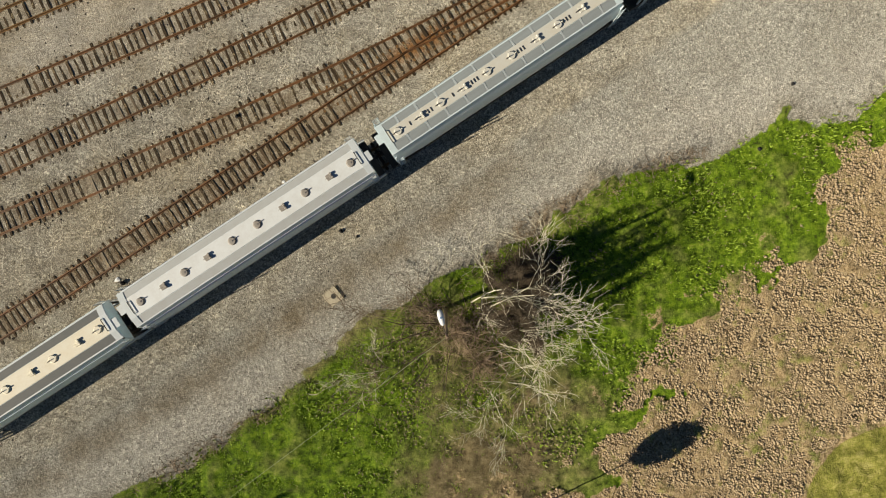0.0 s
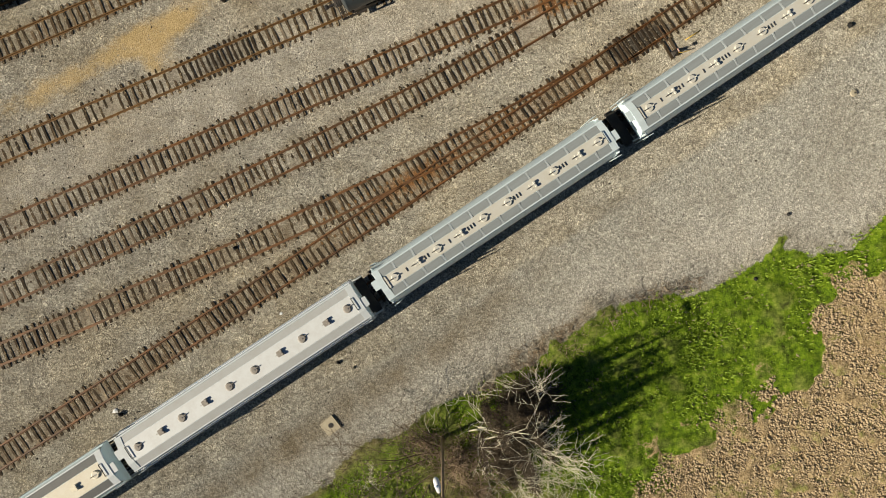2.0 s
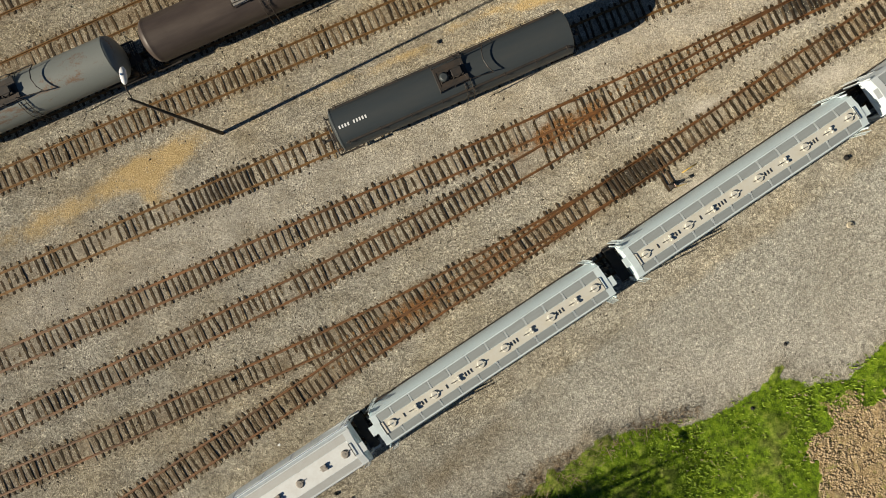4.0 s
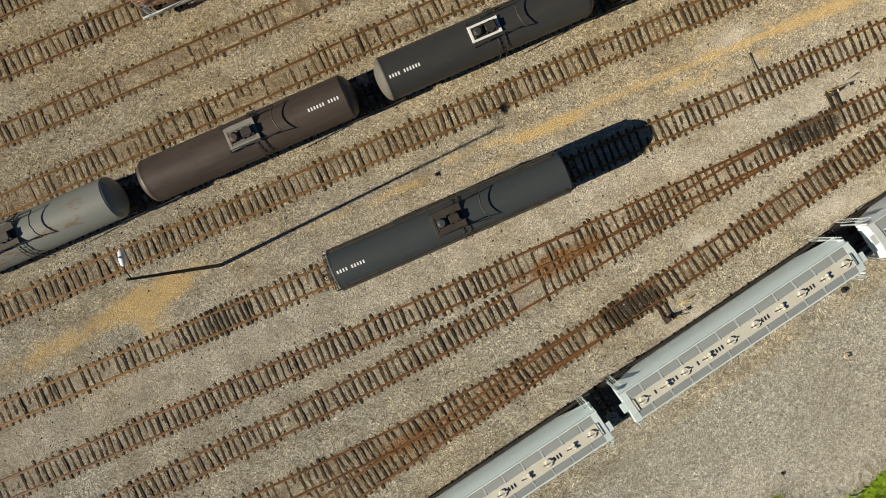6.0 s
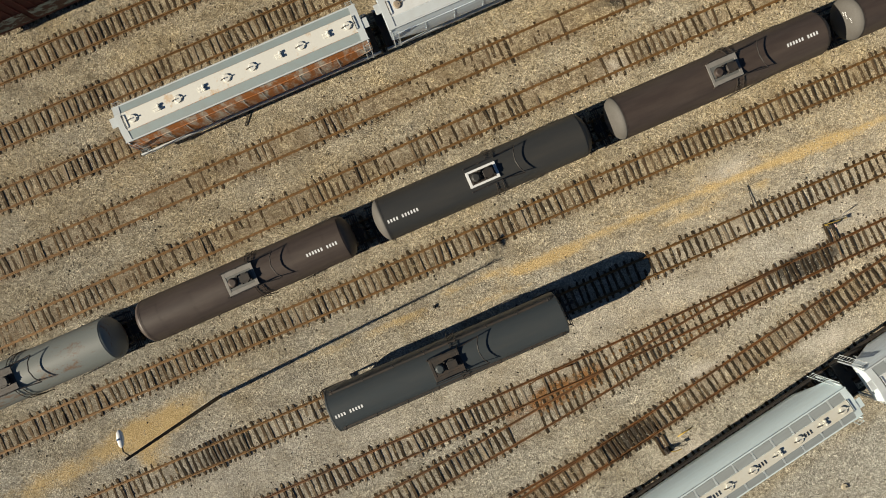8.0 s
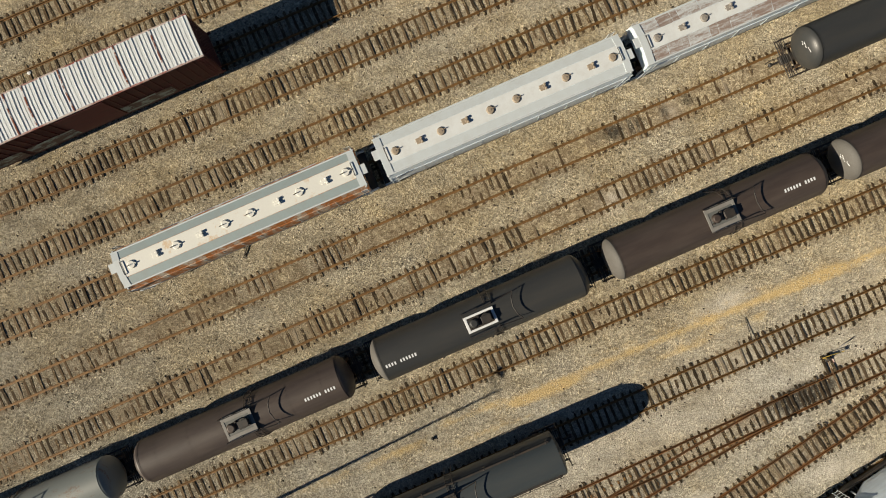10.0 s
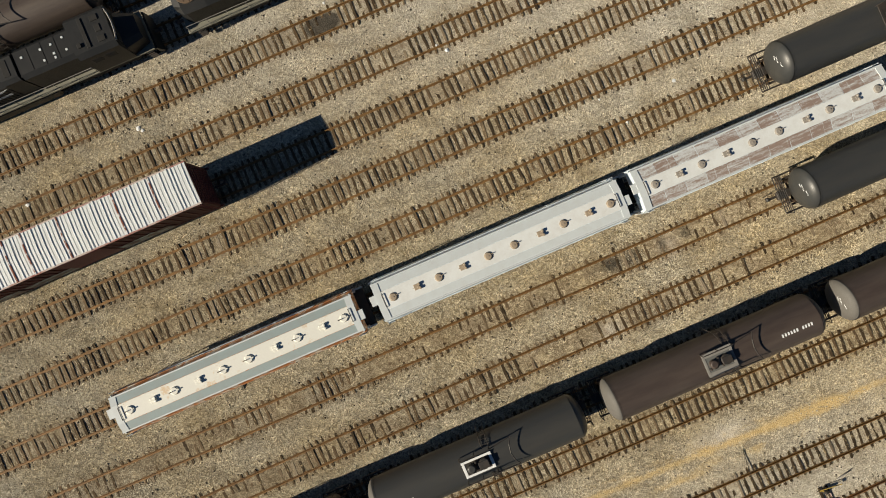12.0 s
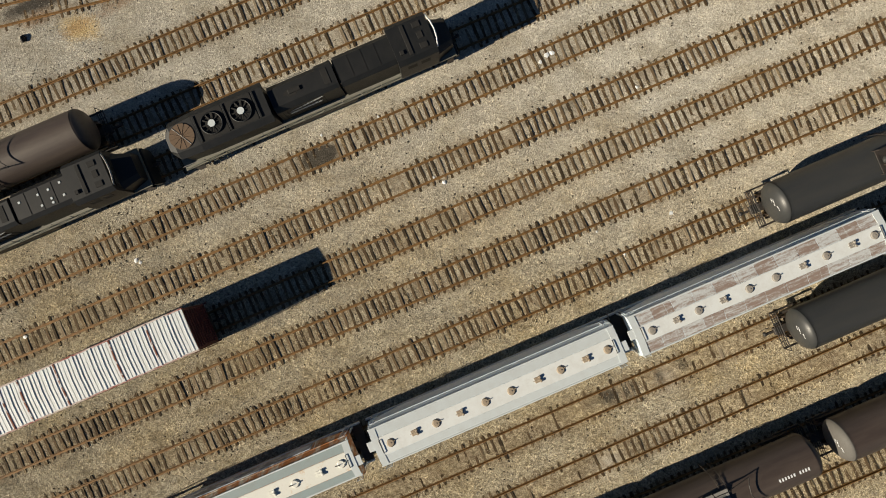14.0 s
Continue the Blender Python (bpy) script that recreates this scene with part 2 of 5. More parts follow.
M = {
    "ground": ground_material(), "tie": tie_material("tie_wood", [(0.0, (0.01, 0.007, 0.004)), (0.35, (0.026, 0.017, 0.009)), (0.75, (0.06, 0.039, 0.021)), (0.94, (0.11, 0.078, 0.048)), (1.0, (0.34, 0.29, 0.22))]),
    "tie_brown": tie_material("brown_tie", [(0.0, (0.02, 0.013, 0.007)), (0.35, (0.058, 0.037, 0.019)), (0.75, (0.12, 0.078, 0.042)), (0.94, (0.19, 0.138, 0.085)), (1.0, (0.36, 0.3, 0.22))]),
    "tie_oily": tie_material("oily_tie", [(0.0, (0.007, 0.005, 0.004)), (0.7, (0.018, 0.012, 0.008)), (1.0, (0.045, 0.028, 0.016))], 0.3), "rail": rail_material(),
    "rail_orange": rusty("rail_rust", (0.09, 0.045, 0.016), (0.3, 0.125, 0.03), (0.16, 0.065, 0.018), 0.42, 0.66),
    "steel_dark": paint("dark_steel", (0.022, 0.021, 0.02), 0.6, (0.09, 0.06, 0.04), 0.6),
    "wheel": paint("wheel_steel", (0.06, 0.045, 0.035), 0.5, (0.12, 0.07, 0.04), 0.7, metal=0.4),
    "black": paint("black_paint", (0.0065, 0.0075, 0.008), 0.5, (0.024, 0.023, 0.022), 0.5),
    "black_grime": paint("black_soot", (0.008, 0.008, 0.008), 0.85, (0.03, 0.028, 0.025), 0.5),
    "tank_black": paint("tank_black", (0.038, 0.04, 0.04), 0.42, (0.085, 0.075, 0.06), 0.35, (0.15, 1, 1)),
    "tank_brown": paint("tank_brown", (0.05, 0.037, 0.032), 0.5, (0.125, 0.1, 0.08), 0.6, (0.15, 1, 1)),
    "tank_green": paint("tank_slate", (0.044, 0.055, 0.061), 0.42, (0.09, 0.085, 0.075), 0.35, (0.15, 1, 1)),
    "tank_grey": rusty("tank_grey", (0.19, 0.21, 0.2), (0.19, 0.125, 0.085), (0.13, 0.09, 0.06), 0.56, 0.62, 0.5, 0.45),
    "head_dusty": paint("dusty_end", (0.115, 0.11, 0.1), 0.7, (0.07, 0.06, 0.05), 0.5),
    "head_pale": paint("dusty_head", (0.24, 0.235, 0.22), 0.7, (0.12, 0.1, 0.085), 0.5),
    "white": paint("white_paint", (0.7, 0.735, 0.735), 0.5, (0.42, 0.39, 0.34), 0.35),
    "white_clean": paint("white_marking", (0.77, 0.8, 0.81), 0.5, (0.5, 0.48, 0.45), 0.2),
    "white_cool": paint("white_hopper", (0.57, 0.625, 0.645), 0.45, (0.4, 0.38, 0.34), 0.3),
    "cream": paint("cream_strip", (0.7, 0.67, 0.55), 0.6, (0.6, 0.5, 0.32), 0.45),
    "strip_pale": paint("pale_strip", (0.6, 0.6, 0.54), 0.6, (0.52, 0.45, 0.3), 0.45),
    "ivory_rust": rusty("ivory_rust", (0.73, 0.735, 0.68), (0.48, 0.23, 0.07), (0.62, 0.45, 0.22), 0.56, 0.68, 0.6, 0.7, (1, 1, 1)),
    "grate_dark": paint("dark_grating", (0.11, 0.118, 0.116), 0.6, (0.2, 0.19, 0.17), 0.35),
    "grate_mid": paint("grey_grating", (0.29, 0.325, 0.33), 0.55, (0.2, 0.2, 0.19), 0.45, (0.4, 4, 1)),
    "grate_rib": paint("roof_rib", (0.47, 0.52, 0.53), 0.55, (0.25, 0.24, 0.22), 0.35),
    "grate_light": paint("pale_grating", (0.45, 0.47, 0.465), 0.55, (0.33, 0.3, 0.26), 0.35),
    "grate_blue": paint("bluish_roof", (0.3, 0.37, 0.38), 0.5, (0.28, 0.26, 0.22), 0.4),
    "roof_rust": patched(),
    "side_pale": paint("pale_hopper_side", (0.68, 0.83, 0.88), 0.3, (0.5, 0.53, 0.52), 0.25, (0.5, 1, 3)),
    "side_grey": paint("grey_hopper_side", (0.62, 0.73, 0.76), 0.35, (0.26, 0.27, 0.26), 0.35, (0.5, 1, 3)),
    "side_white": paint("white_hopper_side", (0.72, 0.83, 0.9), 0.3, (0.38, 0.38, 0.36), 0.4, (0.5, 1, 3)),
    "side_rust": rusty("rusted_side", (0.62, 0.58, 0.48), (0.52, 0.2, 0.05), (0.28, 0.085, 0.022), 0.4, 0.53, 0.6, 0.9, (1.6, 1, 0.6)),
    "blue_line": paint("blue_stripe", (0.08, 0.17, 0.34), 0.4, (0.2, 0.2, 0.2), 0.2),
    "lid": paint("hatch_lid", (0.3, 0.28, 0.25), 0.7, (0.2, 0.16, 0.12), 0.6, scale=6),
    "lid_tan": paint("tan_lid", (0.34, 0.28, 0.21), 0.75, (0.2, 0.15, 0.1), 0.6, scale=6),
    "boxcar_red": rusty("boxcar_red", (0.075, 0.006, 0.008), (0.04, 0.008, 0.008), (0.016, 0.006, 0.005), 0.5, 0.75),
    "boxcar_edge": rusty("boxcar_eave", (0.5, 0.42, 0.38), (0.3, 0.06, 0.04), (0.16, 0.04, 0.03), 0.46, 0.58),
    "box_roof": paint("galvanised_roof", (0.66, 0.7, 0.71), 0.5, (0.44, 0.43, 0.41), 0.3),
    "rust_seam": rusty("rust_seam", (0.6, 0.6, 0.6), (0.2, 0.045, 0.014), (0.1, 0.025, 0.01), 0.47, 0.5, 0.8, 1.4, (1, 1, 1)),
    "graffiti": rusty("graffiti", (0.04, 0.012, 0.014), (0.3, 0.36, 0.34), (0.05, 0.09, 0.08), 0.49, 0.53, 0.5, 1.4, (0.7, 1, 1.6)),
    "graffiti_blue": rusty("graffiti_blue", (0.06, 0.09, 0.15), (0.62, 0.66, 0.7), (0.3, 0.36, 0.45), 0.47, 0.53, 0.4, 1.1, (0.6, 1, 1)),
    "concrete": paint("concrete", (0.46, 0.41, 0.3), 0.9, (0.3, 0.25, 0.17), 0.5, scale=4),
    "fan_rust": rusty("grille_rust", (0.12, 0.08, 0.05), (0.2, 0.125, 0.07), (0.06, 0.04, 0.028), 0.4, 0.6, 0.8, 3, (1, 1, 1)),
    "deck": paint("walkway_deck", (0.2, 0.2, 0.16), 0.8, (0.08, 0.07, 0.06), 0.6),
    "pole": paint("pole_wood", (0.035, 0.028, 0.022), 0.85, (0.08, 0.065, 0.05), 0.5),
    "lamp": paint("lamp_housing", (0.72, 0.75, 0.77), 0.35, (0.5, 0.5, 0.5), 0.2),
    "bark_pale": paint("pale_bark", (0.74, 0.71, 0.54), 0.8, (0.36, 0.3, 0.2), 0.5, scale=3),
    "bark_dark": paint("dark_bark", (0.075, 0.056, 0.034), 0.9, (0.14, 0.105, 0.062), 0.5, scale=3),
    "vine": paint("dead_vine", (0.26, 0.19, 0.12), 0.9, (0.42, 0.34, 0.23), 0.6, scale=2),
    "vine_dark": paint("brown_vine", (0.15, 0.11, 0.07), 0.9, (0.27, 0.21, 0.14), 0.6, scale=2),
    "wire": paint("wire_sheath", (0.34, 0.4, 0.2), 0.6, (0.3, 0.3, 0.2), 0.2),
    "yellow": paint("yellow_paint", (0.6, 0.42, 0.08), 0.5, (0.3, 0.2, 0.1), 0.4),
    "foliage": paint("evergreen", (0.03, 0.05, 0.015), 0.85, (0.06, 0.08, 0.02), 0.5, scale=3),
}


# ---- geometry helpers ----
def box(bm, c, s, bevel=0.0):
    made = bmesh.ops.create_cube(bm, size=1.0, matrix=Matrix.Translation(c) @ Matrix.Diagonal((*s, 1)))
    if bevel:
        edges = list({e for v in made["verts"] for e in v.link_edges})
        bmesh.ops.bevel(bm, geom=edges, offset=bevel, segments=1, affect="EDGES")
    return bm


def rod(bm, a, b, r, seg=8, r2=None, caps=True):
    a, b = Vector(a), Vector(b)
    d = b - a
    m = Matrix.Translation((a + b) / 2) @ d.to_track_quat("Z", "Y").to_matrix().to_4x4()
    made = bmesh.ops.create_cone(bm, cap_ends=caps, segments=seg, radius1=r, radius2=r if r2 is None else r2, depth=d.length, matrix=m)
    if seg > 6:
        for f in {f for v in made["verts"] for f in v.link_faces}:
            f.smooth = len(f.verts) == 4
    return bm


def pipe(bm, pts, r, seg=5):
    for a, b in zip(pts, pts[1:]):
        rod(bm, a, b, r, seg)
    return bm


def loft(bm, rings, smooth=False, closed=True, caps=True):
    """Skin of rings (lists of points, all of one length)."""
    vs = [[bm.verts.new(p) for p in ring] for ring in rings]
    n = len(vs[0])
    for a, b in zip(vs, vs[1:]):
        for i in range(n if closed else n - 1):
            f = bm.faces.new((a[i], a[(i + 1) % n], b[(i + 1) % n], b[i]))
            f.smooth = smooth
    if caps:
        bm.faces.new(list(reversed(vs[0])))
        bm.faces.new(vs[-1])
    bmesh.ops.recalc_face_normals(bm, faces=bm.faces)
    return bm


def new_bm():
    return bmesh.new()


def to_mesh(name, bm, mat):
    me = bpy.data.meshes.new(name)
    bm.to_mesh(me)
    bm.free()
    me.materials.append(M[mat])
    return me


def part(name, shape, mat, parent, label="", at=None):
    me = shape if isinstance(shape, bpy.types.Mesh) else to_mesh(name, shape, mat)
    ob = new(name, me)
    ob.parent = parent
    if at is not None:
        ob.matrix_basis = at
    if label:
        tagged(ob, label)
    return ob


def thing(name, m, label, category, group="", kind=""):
    ob = new(name)
    ob.matrix_basis = m
    return tagged(ob, label, category, group, kind)


def raw_mesh(name, verts, faces, mat, smooth=False):
    me = bpy.data.meshes.new(name)
    me.from_pydata([tuple(v) for v in verts], [], [tuple(f) for f in faces])
    me.materials.append(M[mat])
    if smooth:
        me.polygons.foreach_set("use_smooth", [True] * len(me.polygons))
    me.update()
    return me


def vnoise(x, y, scale, seed):
    """Smooth lattice noise in 0..1 for arrays."""
    table = np.random.RandomState(seed).rand(256, 256)
    u, v = x * scale, y * scale
    iu, iv = np.floor(u).astype(int), np.floor(v).astype(int)
    fu, fv = u - iu, v - iv
    fu, fv = fu * fu * (3 - 2 * fu), fv * fv * (3 - 2 * fv)
    g = lambda a, b: table[a % 256, b % 256]
    return (g(iu, iv) * (1 - fu) + g(iu + 1, iv) * fu) * (1 - fv) + (g(iu, iv + 1) * (1 - fu) + g(iu + 1, iv + 1) * fu) * fv


def step(x, a, b):
    k = np.clip((x - a) / (b - a), 0, 1)
    return k * k * (3 - 2 * k)


# ---- the tracks' centre lines: y over x ----
def poly(*c):
    return lambda x: sum(k * x ** i for i, k in enumerate(c))


def bounded(f, lo, hi):
    """f inside lo..hi, and straight on outside."""
    def g(x):
        q = min(max(x, lo), hi)
        return f(q) + (x - q) * (f(q + 0.01) - f(q - 0.01)) / 0.02
    return g


SPUR = poly(10.0, 0.665, 0.0002)
LEAD_A = poly(15.65, 0.6565, 0.0002)
LEAD_B = poly(25.628, 0.4451, 0.00033)
TRACKS = {
    "spur": (SPUR, -46, 46),
    "lead_a": (LEAD_A, -46, 46),
    "branch_a": (bounded(poly(16.924, 0.51274, 0.0032362, 0.0000499, 0.0000002), -32, 20), -46, 16.5),
    "branch_b": (bounded(poly(22.34746, 0.537155, 0.00284088, 2.18350589e-05, -1.73865343e-06, -3.75025675e-08), -32, 29), -46, 27.0),
    "lead_b": (LEAD_B, -46, 46),
    "siding_a": (poly(31.278, 0.4337, 0.00012), -46, 46),
    "siding_b": (poly(39.06, 0.4291), -46, 46),
    "siding_c": (poly(43.27, 0.4327), -46, 46),
    "siding_d": (bounded(poly(47.7, 0.449, -0.0002), -3, 46), -46, 46),
    "siding_e": (poly(52.37, 0.4317), -46, 46),
    "siding_f": (poly(57.35, 0.4295), -46, 46),
    "siding_g": (poly(62.08, 0.4311), -46, 46),
    "siding_h": (poly(66.79, 0.4256), -46, 46),
    "siding_i": (poly(71.06, 0.434), -46, 46),
    "siding_j": (poly(75.36, 0.4272), -46, 46),
    "siding_k": (poly(80.1, 0.4347), -46, 46),
    "siding_l": (poly(84.35, 0.427), -46, 46),
    "siding_m": (poly(88.4, 0.425), -46, 46),
    "siding_n": (poly(93.16, 0.4176), -46, 46),
    "siding_o": (poly(95.15, 0.25), -46, 9),
}

# ---- ground: one sheet out to the horizon ----
GRASS_EDGE = ((-60, -38), (-25.4, -19.2), (-21, -16.9), (-16.7, -14.5), (-15.4, -13.2), (-11.5, -10.4), (-8, -7.4), (-3.7, -4.5), (-0.2, -2.4), (2.8, -0.4),
              (6.3, 1.7), (8.8, 3.5), (11.9, 4.8), (14.9, 5.8), (19.2, 6.9), (21.7, 7.5), (23.9, 8.8), (26, 10.1), (28.2, 9.7), (30.3, 10.1), (33.7, 12.1), (60, 24))
FIELD_EDGE = ((-60, -60), (-1.9, -24), (2.8, -20), (7.6, -17.8), (9.3, -16.2), (11.5, -14), (13.8, -12), (14.4, -10), (16.0, -7.2), (17.9, -5.4), (20.9, -3.4), (23.9, -1.7),
              (26.5, 0.9), (28.2, 3), (28.6, 6), (30.8, 7.8), (33.7, 9.1), (60, 20))


def drop_off(x, y):
    """Height of the land: the yard is level, the road and grass lie lower."""
    d = (SPUR(x) - y) * 0.833
    return -0.88 * step(d, 2.4, 6.6 + 9.0 * step(x, 0, 30))


def spaced(lo, hi, d, far):
    inner = np.arange(lo, hi + d / 2, d)
    out = []
    q, s = 0.0, d
    while q < far:
        s *= 1.5
        q += s
        out.append(q)
    out = np.array(out)
    return np.concatenate([lo - out[::-1], inner, hi + out])


# earth heaped between the rails of the older tracks
FILL = {"siding_d": 0.042, "siding_e": 0.065, "branch_b": 0.012, "lead_b": 0.008, "branch_a": 0.015, "lead_a": 0.012, "siding_o": 0.05, "siding_a": 0.015}


# how much earth and grime lies among the ties
BED = {"spur": 0.5, "lead_a": 0.95, "branch_a": 0.6, "branch_b": 0.4, "lead_b": 0.45, "siding_a": 0.4, "siding_d": 0.75, "siding_e": 0.75}


def build_ground():
    xs, ys = spaced(-44, 44, 0.28, 4000), spaced(-26, 104, 0.28, 4000)
    X, Y = np.meshgrid(xs, ys)
    x, y = X.ravel(), Y.ravel()
    n1, n2 = vnoise(x, y, 0.35, 3), vnoise(x, y, 1.4, 4)
    near = (np.abs(x) < 45) & (y > -27) & (y < 105)
    # signed distances to the edges of grass and field, with an uneven line
    wob = (n1 - 0.5) * 1.6 + (n2 - 0.5) * 0.8
    ge, fe = np.array(GRASS_EDGE), np.array(FIELD_EDGE)
    dg = (np.interp(x, ge[:, 0], ge[:, 1]) - y) * 0.85 + wob
    bank = np.exp(-((x - 8.0) / 5.0) ** 2)
    dg = dg - 1.3 * bank
    df = (np.interp(x, fe[:, 0], fe[:, 1]) - y) * 0.75 + wob * 1.8 + (vnoise(x, y, 0.8, 19) - 0.5) * 3.0
    grass, field = step(dg, -0.5, 0.6), step(df, -2.4, 2.4)
    tufts = vnoise(x, y, 0.45, 61) + 0.25 * (vnoise(x, y, 2.0, 62) - 0.5) - 0.55 - 0.09 * np.clip((np.interp(x, fe[:, 0], fe[:, 1]) - y) * 0.75, 0, 6)
    field = field * (1 - 0.95 * step(tufts, -0.04, 0.05))
    d0 = (SPUR(x) - y) * 0.833
    road = step(d0, 3.0, 6.5)
    dc = np.hypot(x - 34.5, y + 20.5)
    lawn = step(7.2 - dc, 0, 0.5)
    n3 = vnoise(x * 0.83 + y * 0.55, (y * 0.83 - x * 0.55) * 3.0, 0.22, 17)
    pale = (0.55 + 0.7 * n3) * np.exp(-((dg + 2.3) / 1.3) ** 2) * (0.6 + 0.5 * n1) + 0.35 * step(x, 2, 16) * step(d0, 4, 8)
    pale = pale + 0.9 * np.exp(-((x - 24.2) / 1.6) ** 2 - ((y - 9.9) / 0.9) ** 2)
    mud = 0.95 * np.exp(-((d0 - 6.2) / 1.3) ** 2) * (1 - step(x, 0, 16)) * (0.5 + 0.8 * n3) + 0.3 * step(n1, 0.5, 0.8) * step(-x, -2, 8)
    pale = pale + 0.9 * np.exp(-((dg + 3.0) / 2.0) ** 2) * step(-x, 6, 18)
    mud = mud + 0.5 * np.exp(-((dg + 0.2) / 0.6) ** 2)
    mud = mud + 0.9 * bank * np.exp(-((dg + 0.75) / 0.9) ** 2)
    dry = np.exp(-(((x - 1.0) / 5.0) ** 2 + ((y + 7.0) / 3.4) ** 2)) * 0.6 + step(-x, -12, -6) * step(df, -7, -2) * 0.7
    dry = dry + np.exp(-(((x + 12) / 9) ** 2 + ((dg - 0.3) / 0.5) ** 2)) * 0.7
    dry = dry + 0.5 * np.exp(-((x - 5) / 9) ** 4 - ((y + 15) / 5.5) ** 4) * (0.3 + n1) + 0.3 * step(n2 * 0.5 + n1 * 0.5, 0.55, 0.75)
    # sand: a spill by the lamp post and a band between two tracks
    mid_line = 35.35 + 0.408 * x
    db = (y - mid_line) * 0.92
    sand = np.exp(-((db - 0.15) / 0.7) ** 2) * (0.55 + 0.9 * n1) * (0.45 + 0.55 * step(x, -6, 8)) * step(x, -16, -4)
    sand = sand + np.exp(-((db + 0.9) / 0.4) ** 2) * (0.4 + 0.5 * n2) * step(x, -4, 8) * 0.8
    u = (x + 21) * 0.9 + (y - 26.2) * 0.43
    v = -(x + 21) * 0.43 + (y - 26.2) * 0.9
    sand = sand + 1.25 * (0.55 + 0.7 * n2) * np.exp(-(u / 3.9) ** 4 - ((v - 0.25) / 0.95) ** 2) + 1.2 * (0.55 + 0.7 * n2) * np.exp(-((x + 21.3) / 1.2) ** 2 - ((y - 24.3) / 1.3) ** 2)
    sand = sand + 1.0 * np.exp(-((u + 8) / 6.5) ** 2 - ((v + 0.2) / 0.9) ** 2) * (0.5 + n2 * 0.6)
    sand = sand + 1.2 * np.exp(-((x + 26.3) / 1.6) ** 2 - ((y - 86.2) / 1.0) ** 2)
    ribbon = step(vnoise((x + 0.43 * y) * 0.16, db * 1.6, 1.0, 71) * 0.7 + vnoise((x + 0.43 * y) * 0.5, db * 3.0, 1.0, 72) * 0.3, 0.42, 0.68)
    sand = sand * np.where(x > -12, 0.12 + 1.15 * ribbon, 1.0)
    sand = sand + 0.9 * np.exp(-((db - 0.35) / 0.26) ** 2) * step(x, 2, 10) * (0.4 + 0.8 * n1)
    # beds of the tracks
    bed = np.zeros_like(x)
    rust = np.zeros_like(x)
    fill = np.zeros_like(x)
    along = 0.45 * vnoise(x, y, 0.4, 23) + 0.35 * vnoise(x, y, 1.3, 24) + 0.2 * vnoise(x, y, 3.2, 25)
    for name, (f, lo, hi) in TRACKS.items():
        fx = np.array([f(q) for q in np.clip(xs, lo, hi)])
        d = (Y - fx[None, :]).ravel() * 0.917
        on = ((x > lo) & (x < hi)).astype(float)
        bed = np.maximum(bed, BED.get(name, 0.6) * step(1.45 - np.abs(d), 0, 0.6) * on)
        k = 0.82 if name in ("branch_a", "lead_a", "branch_b", "lead_b") else 0.58
        fill = np.maximum(fill, FILL.get(name, 0.0) * step(0.8 - np.abs(d), 0, 0.25) * on * (0.15 + 0.85 * step(along, 0.36, 0.66)))
        rust = np.maximum(rust, k * np.exp(-((np.abs(d) - 0.75) / 0.16) ** 2) * on)
    fill = fill + 0.075 * np.exp(-(((x + 8.0) * 0.917 + (y - 76.5) * 0.4) / 1.5) ** 4 - ((-(x + 8.0) * 0.4 + (y - 76.5) * 0.917) / 0.62) ** 4)
    for cx, cy, sx, s in ((8.8, 28.6, 2.1, 1.5), (11.6, 30.0, 1.8, 1.1), (6.0, 27.4, 1.4, 0.8), (-1.8, 15.3, 4.6, 1.0), (4.5, 18.9, 3.6, 0.66), (24.5, 36.9, 2.2, 0.5), (-26.6, 86.3, 2.6, 0.62), (-29.6, 87.0, 2.2, 0.7), (-23.5, 88.0, 4.0, 0.6)):
        a, b = (x - cx) * 0.86 + (y - cy) * 0.5, -(x - cx) * 0.5 + (y - cy) * 0.86
        rust = np.maximum(rust, s * np.exp(-(a / sx) ** 2 - (b / 0.95) ** 2))
    oil = np.zeros_like(x)
    for cx, cy, sx, s in ((14.8, 25.4, 2.8, 1.7), (28.0, 38.6, 2.8, 1.8), (-8.2, 76.5, 1.7, 1.6), (10.6, 80.3, 1.2, 0.65), (-16.6, 24.0, 2.6, 0.75), (4.5, 39.7, 0.35, 0.9),
                          (12.3, 57.7, 0.9, 0.6), (20.1, 61.0, 1.6, 0.5), (8.6, 28.2, 0.8, 0.6), (-29.0, 88.4, 5.0, 1.1), (0.0, 16.0, 2.0, 0.4), (11.5, 72.7, 1.6, 0.4), (-4.2, 52.4, 2.5, 0.35), (19.1, 60.8, 0.8, 0.8), (17.4, 59.9, 0.5, 0.8), (15.2, 58.9, 0.9, 0.9), (13.6, 58.4, 1.1, 1.0)):
        a, b = (x - cx) * 0.917 + (y - cy) * 0.4, -(x - cx) * 0.4 + (y - cy) * 0.917
        oil = np.maximum(oil, s * np.exp(-(a / sx) ** 2 - (b / 0.85) ** 2))
    tan = step(y, 22, 52) * 0.6 + 0.12 - 0.62 * step(y, 66, 86) + (n1 - 0.5) * 0.35
    clean = step(y, 60, 84) * 0.75 + 0.6 * np.exp(-((y - 0.44 * x - 29.0) / 5.0) ** 2)
    for cx, cy, sx in ((13.7, 53.4, 1.1), (17.9, 59.8, 0.8), (19.5, 24.5, 2.2), (30.0, 33.0, 3.0), (20.5, 30.5, 2.5), (22.0, 45.5, 2.5)):
        clean = np.maximum(clean, 1.3 * np.exp(-(((x - cx) * 0.92 + (y - cy) * 0.4) / sx) ** 2 - ((-(x - cx) * 0.4 + (y - cy) * 0.92) / 0.8) ** 2))
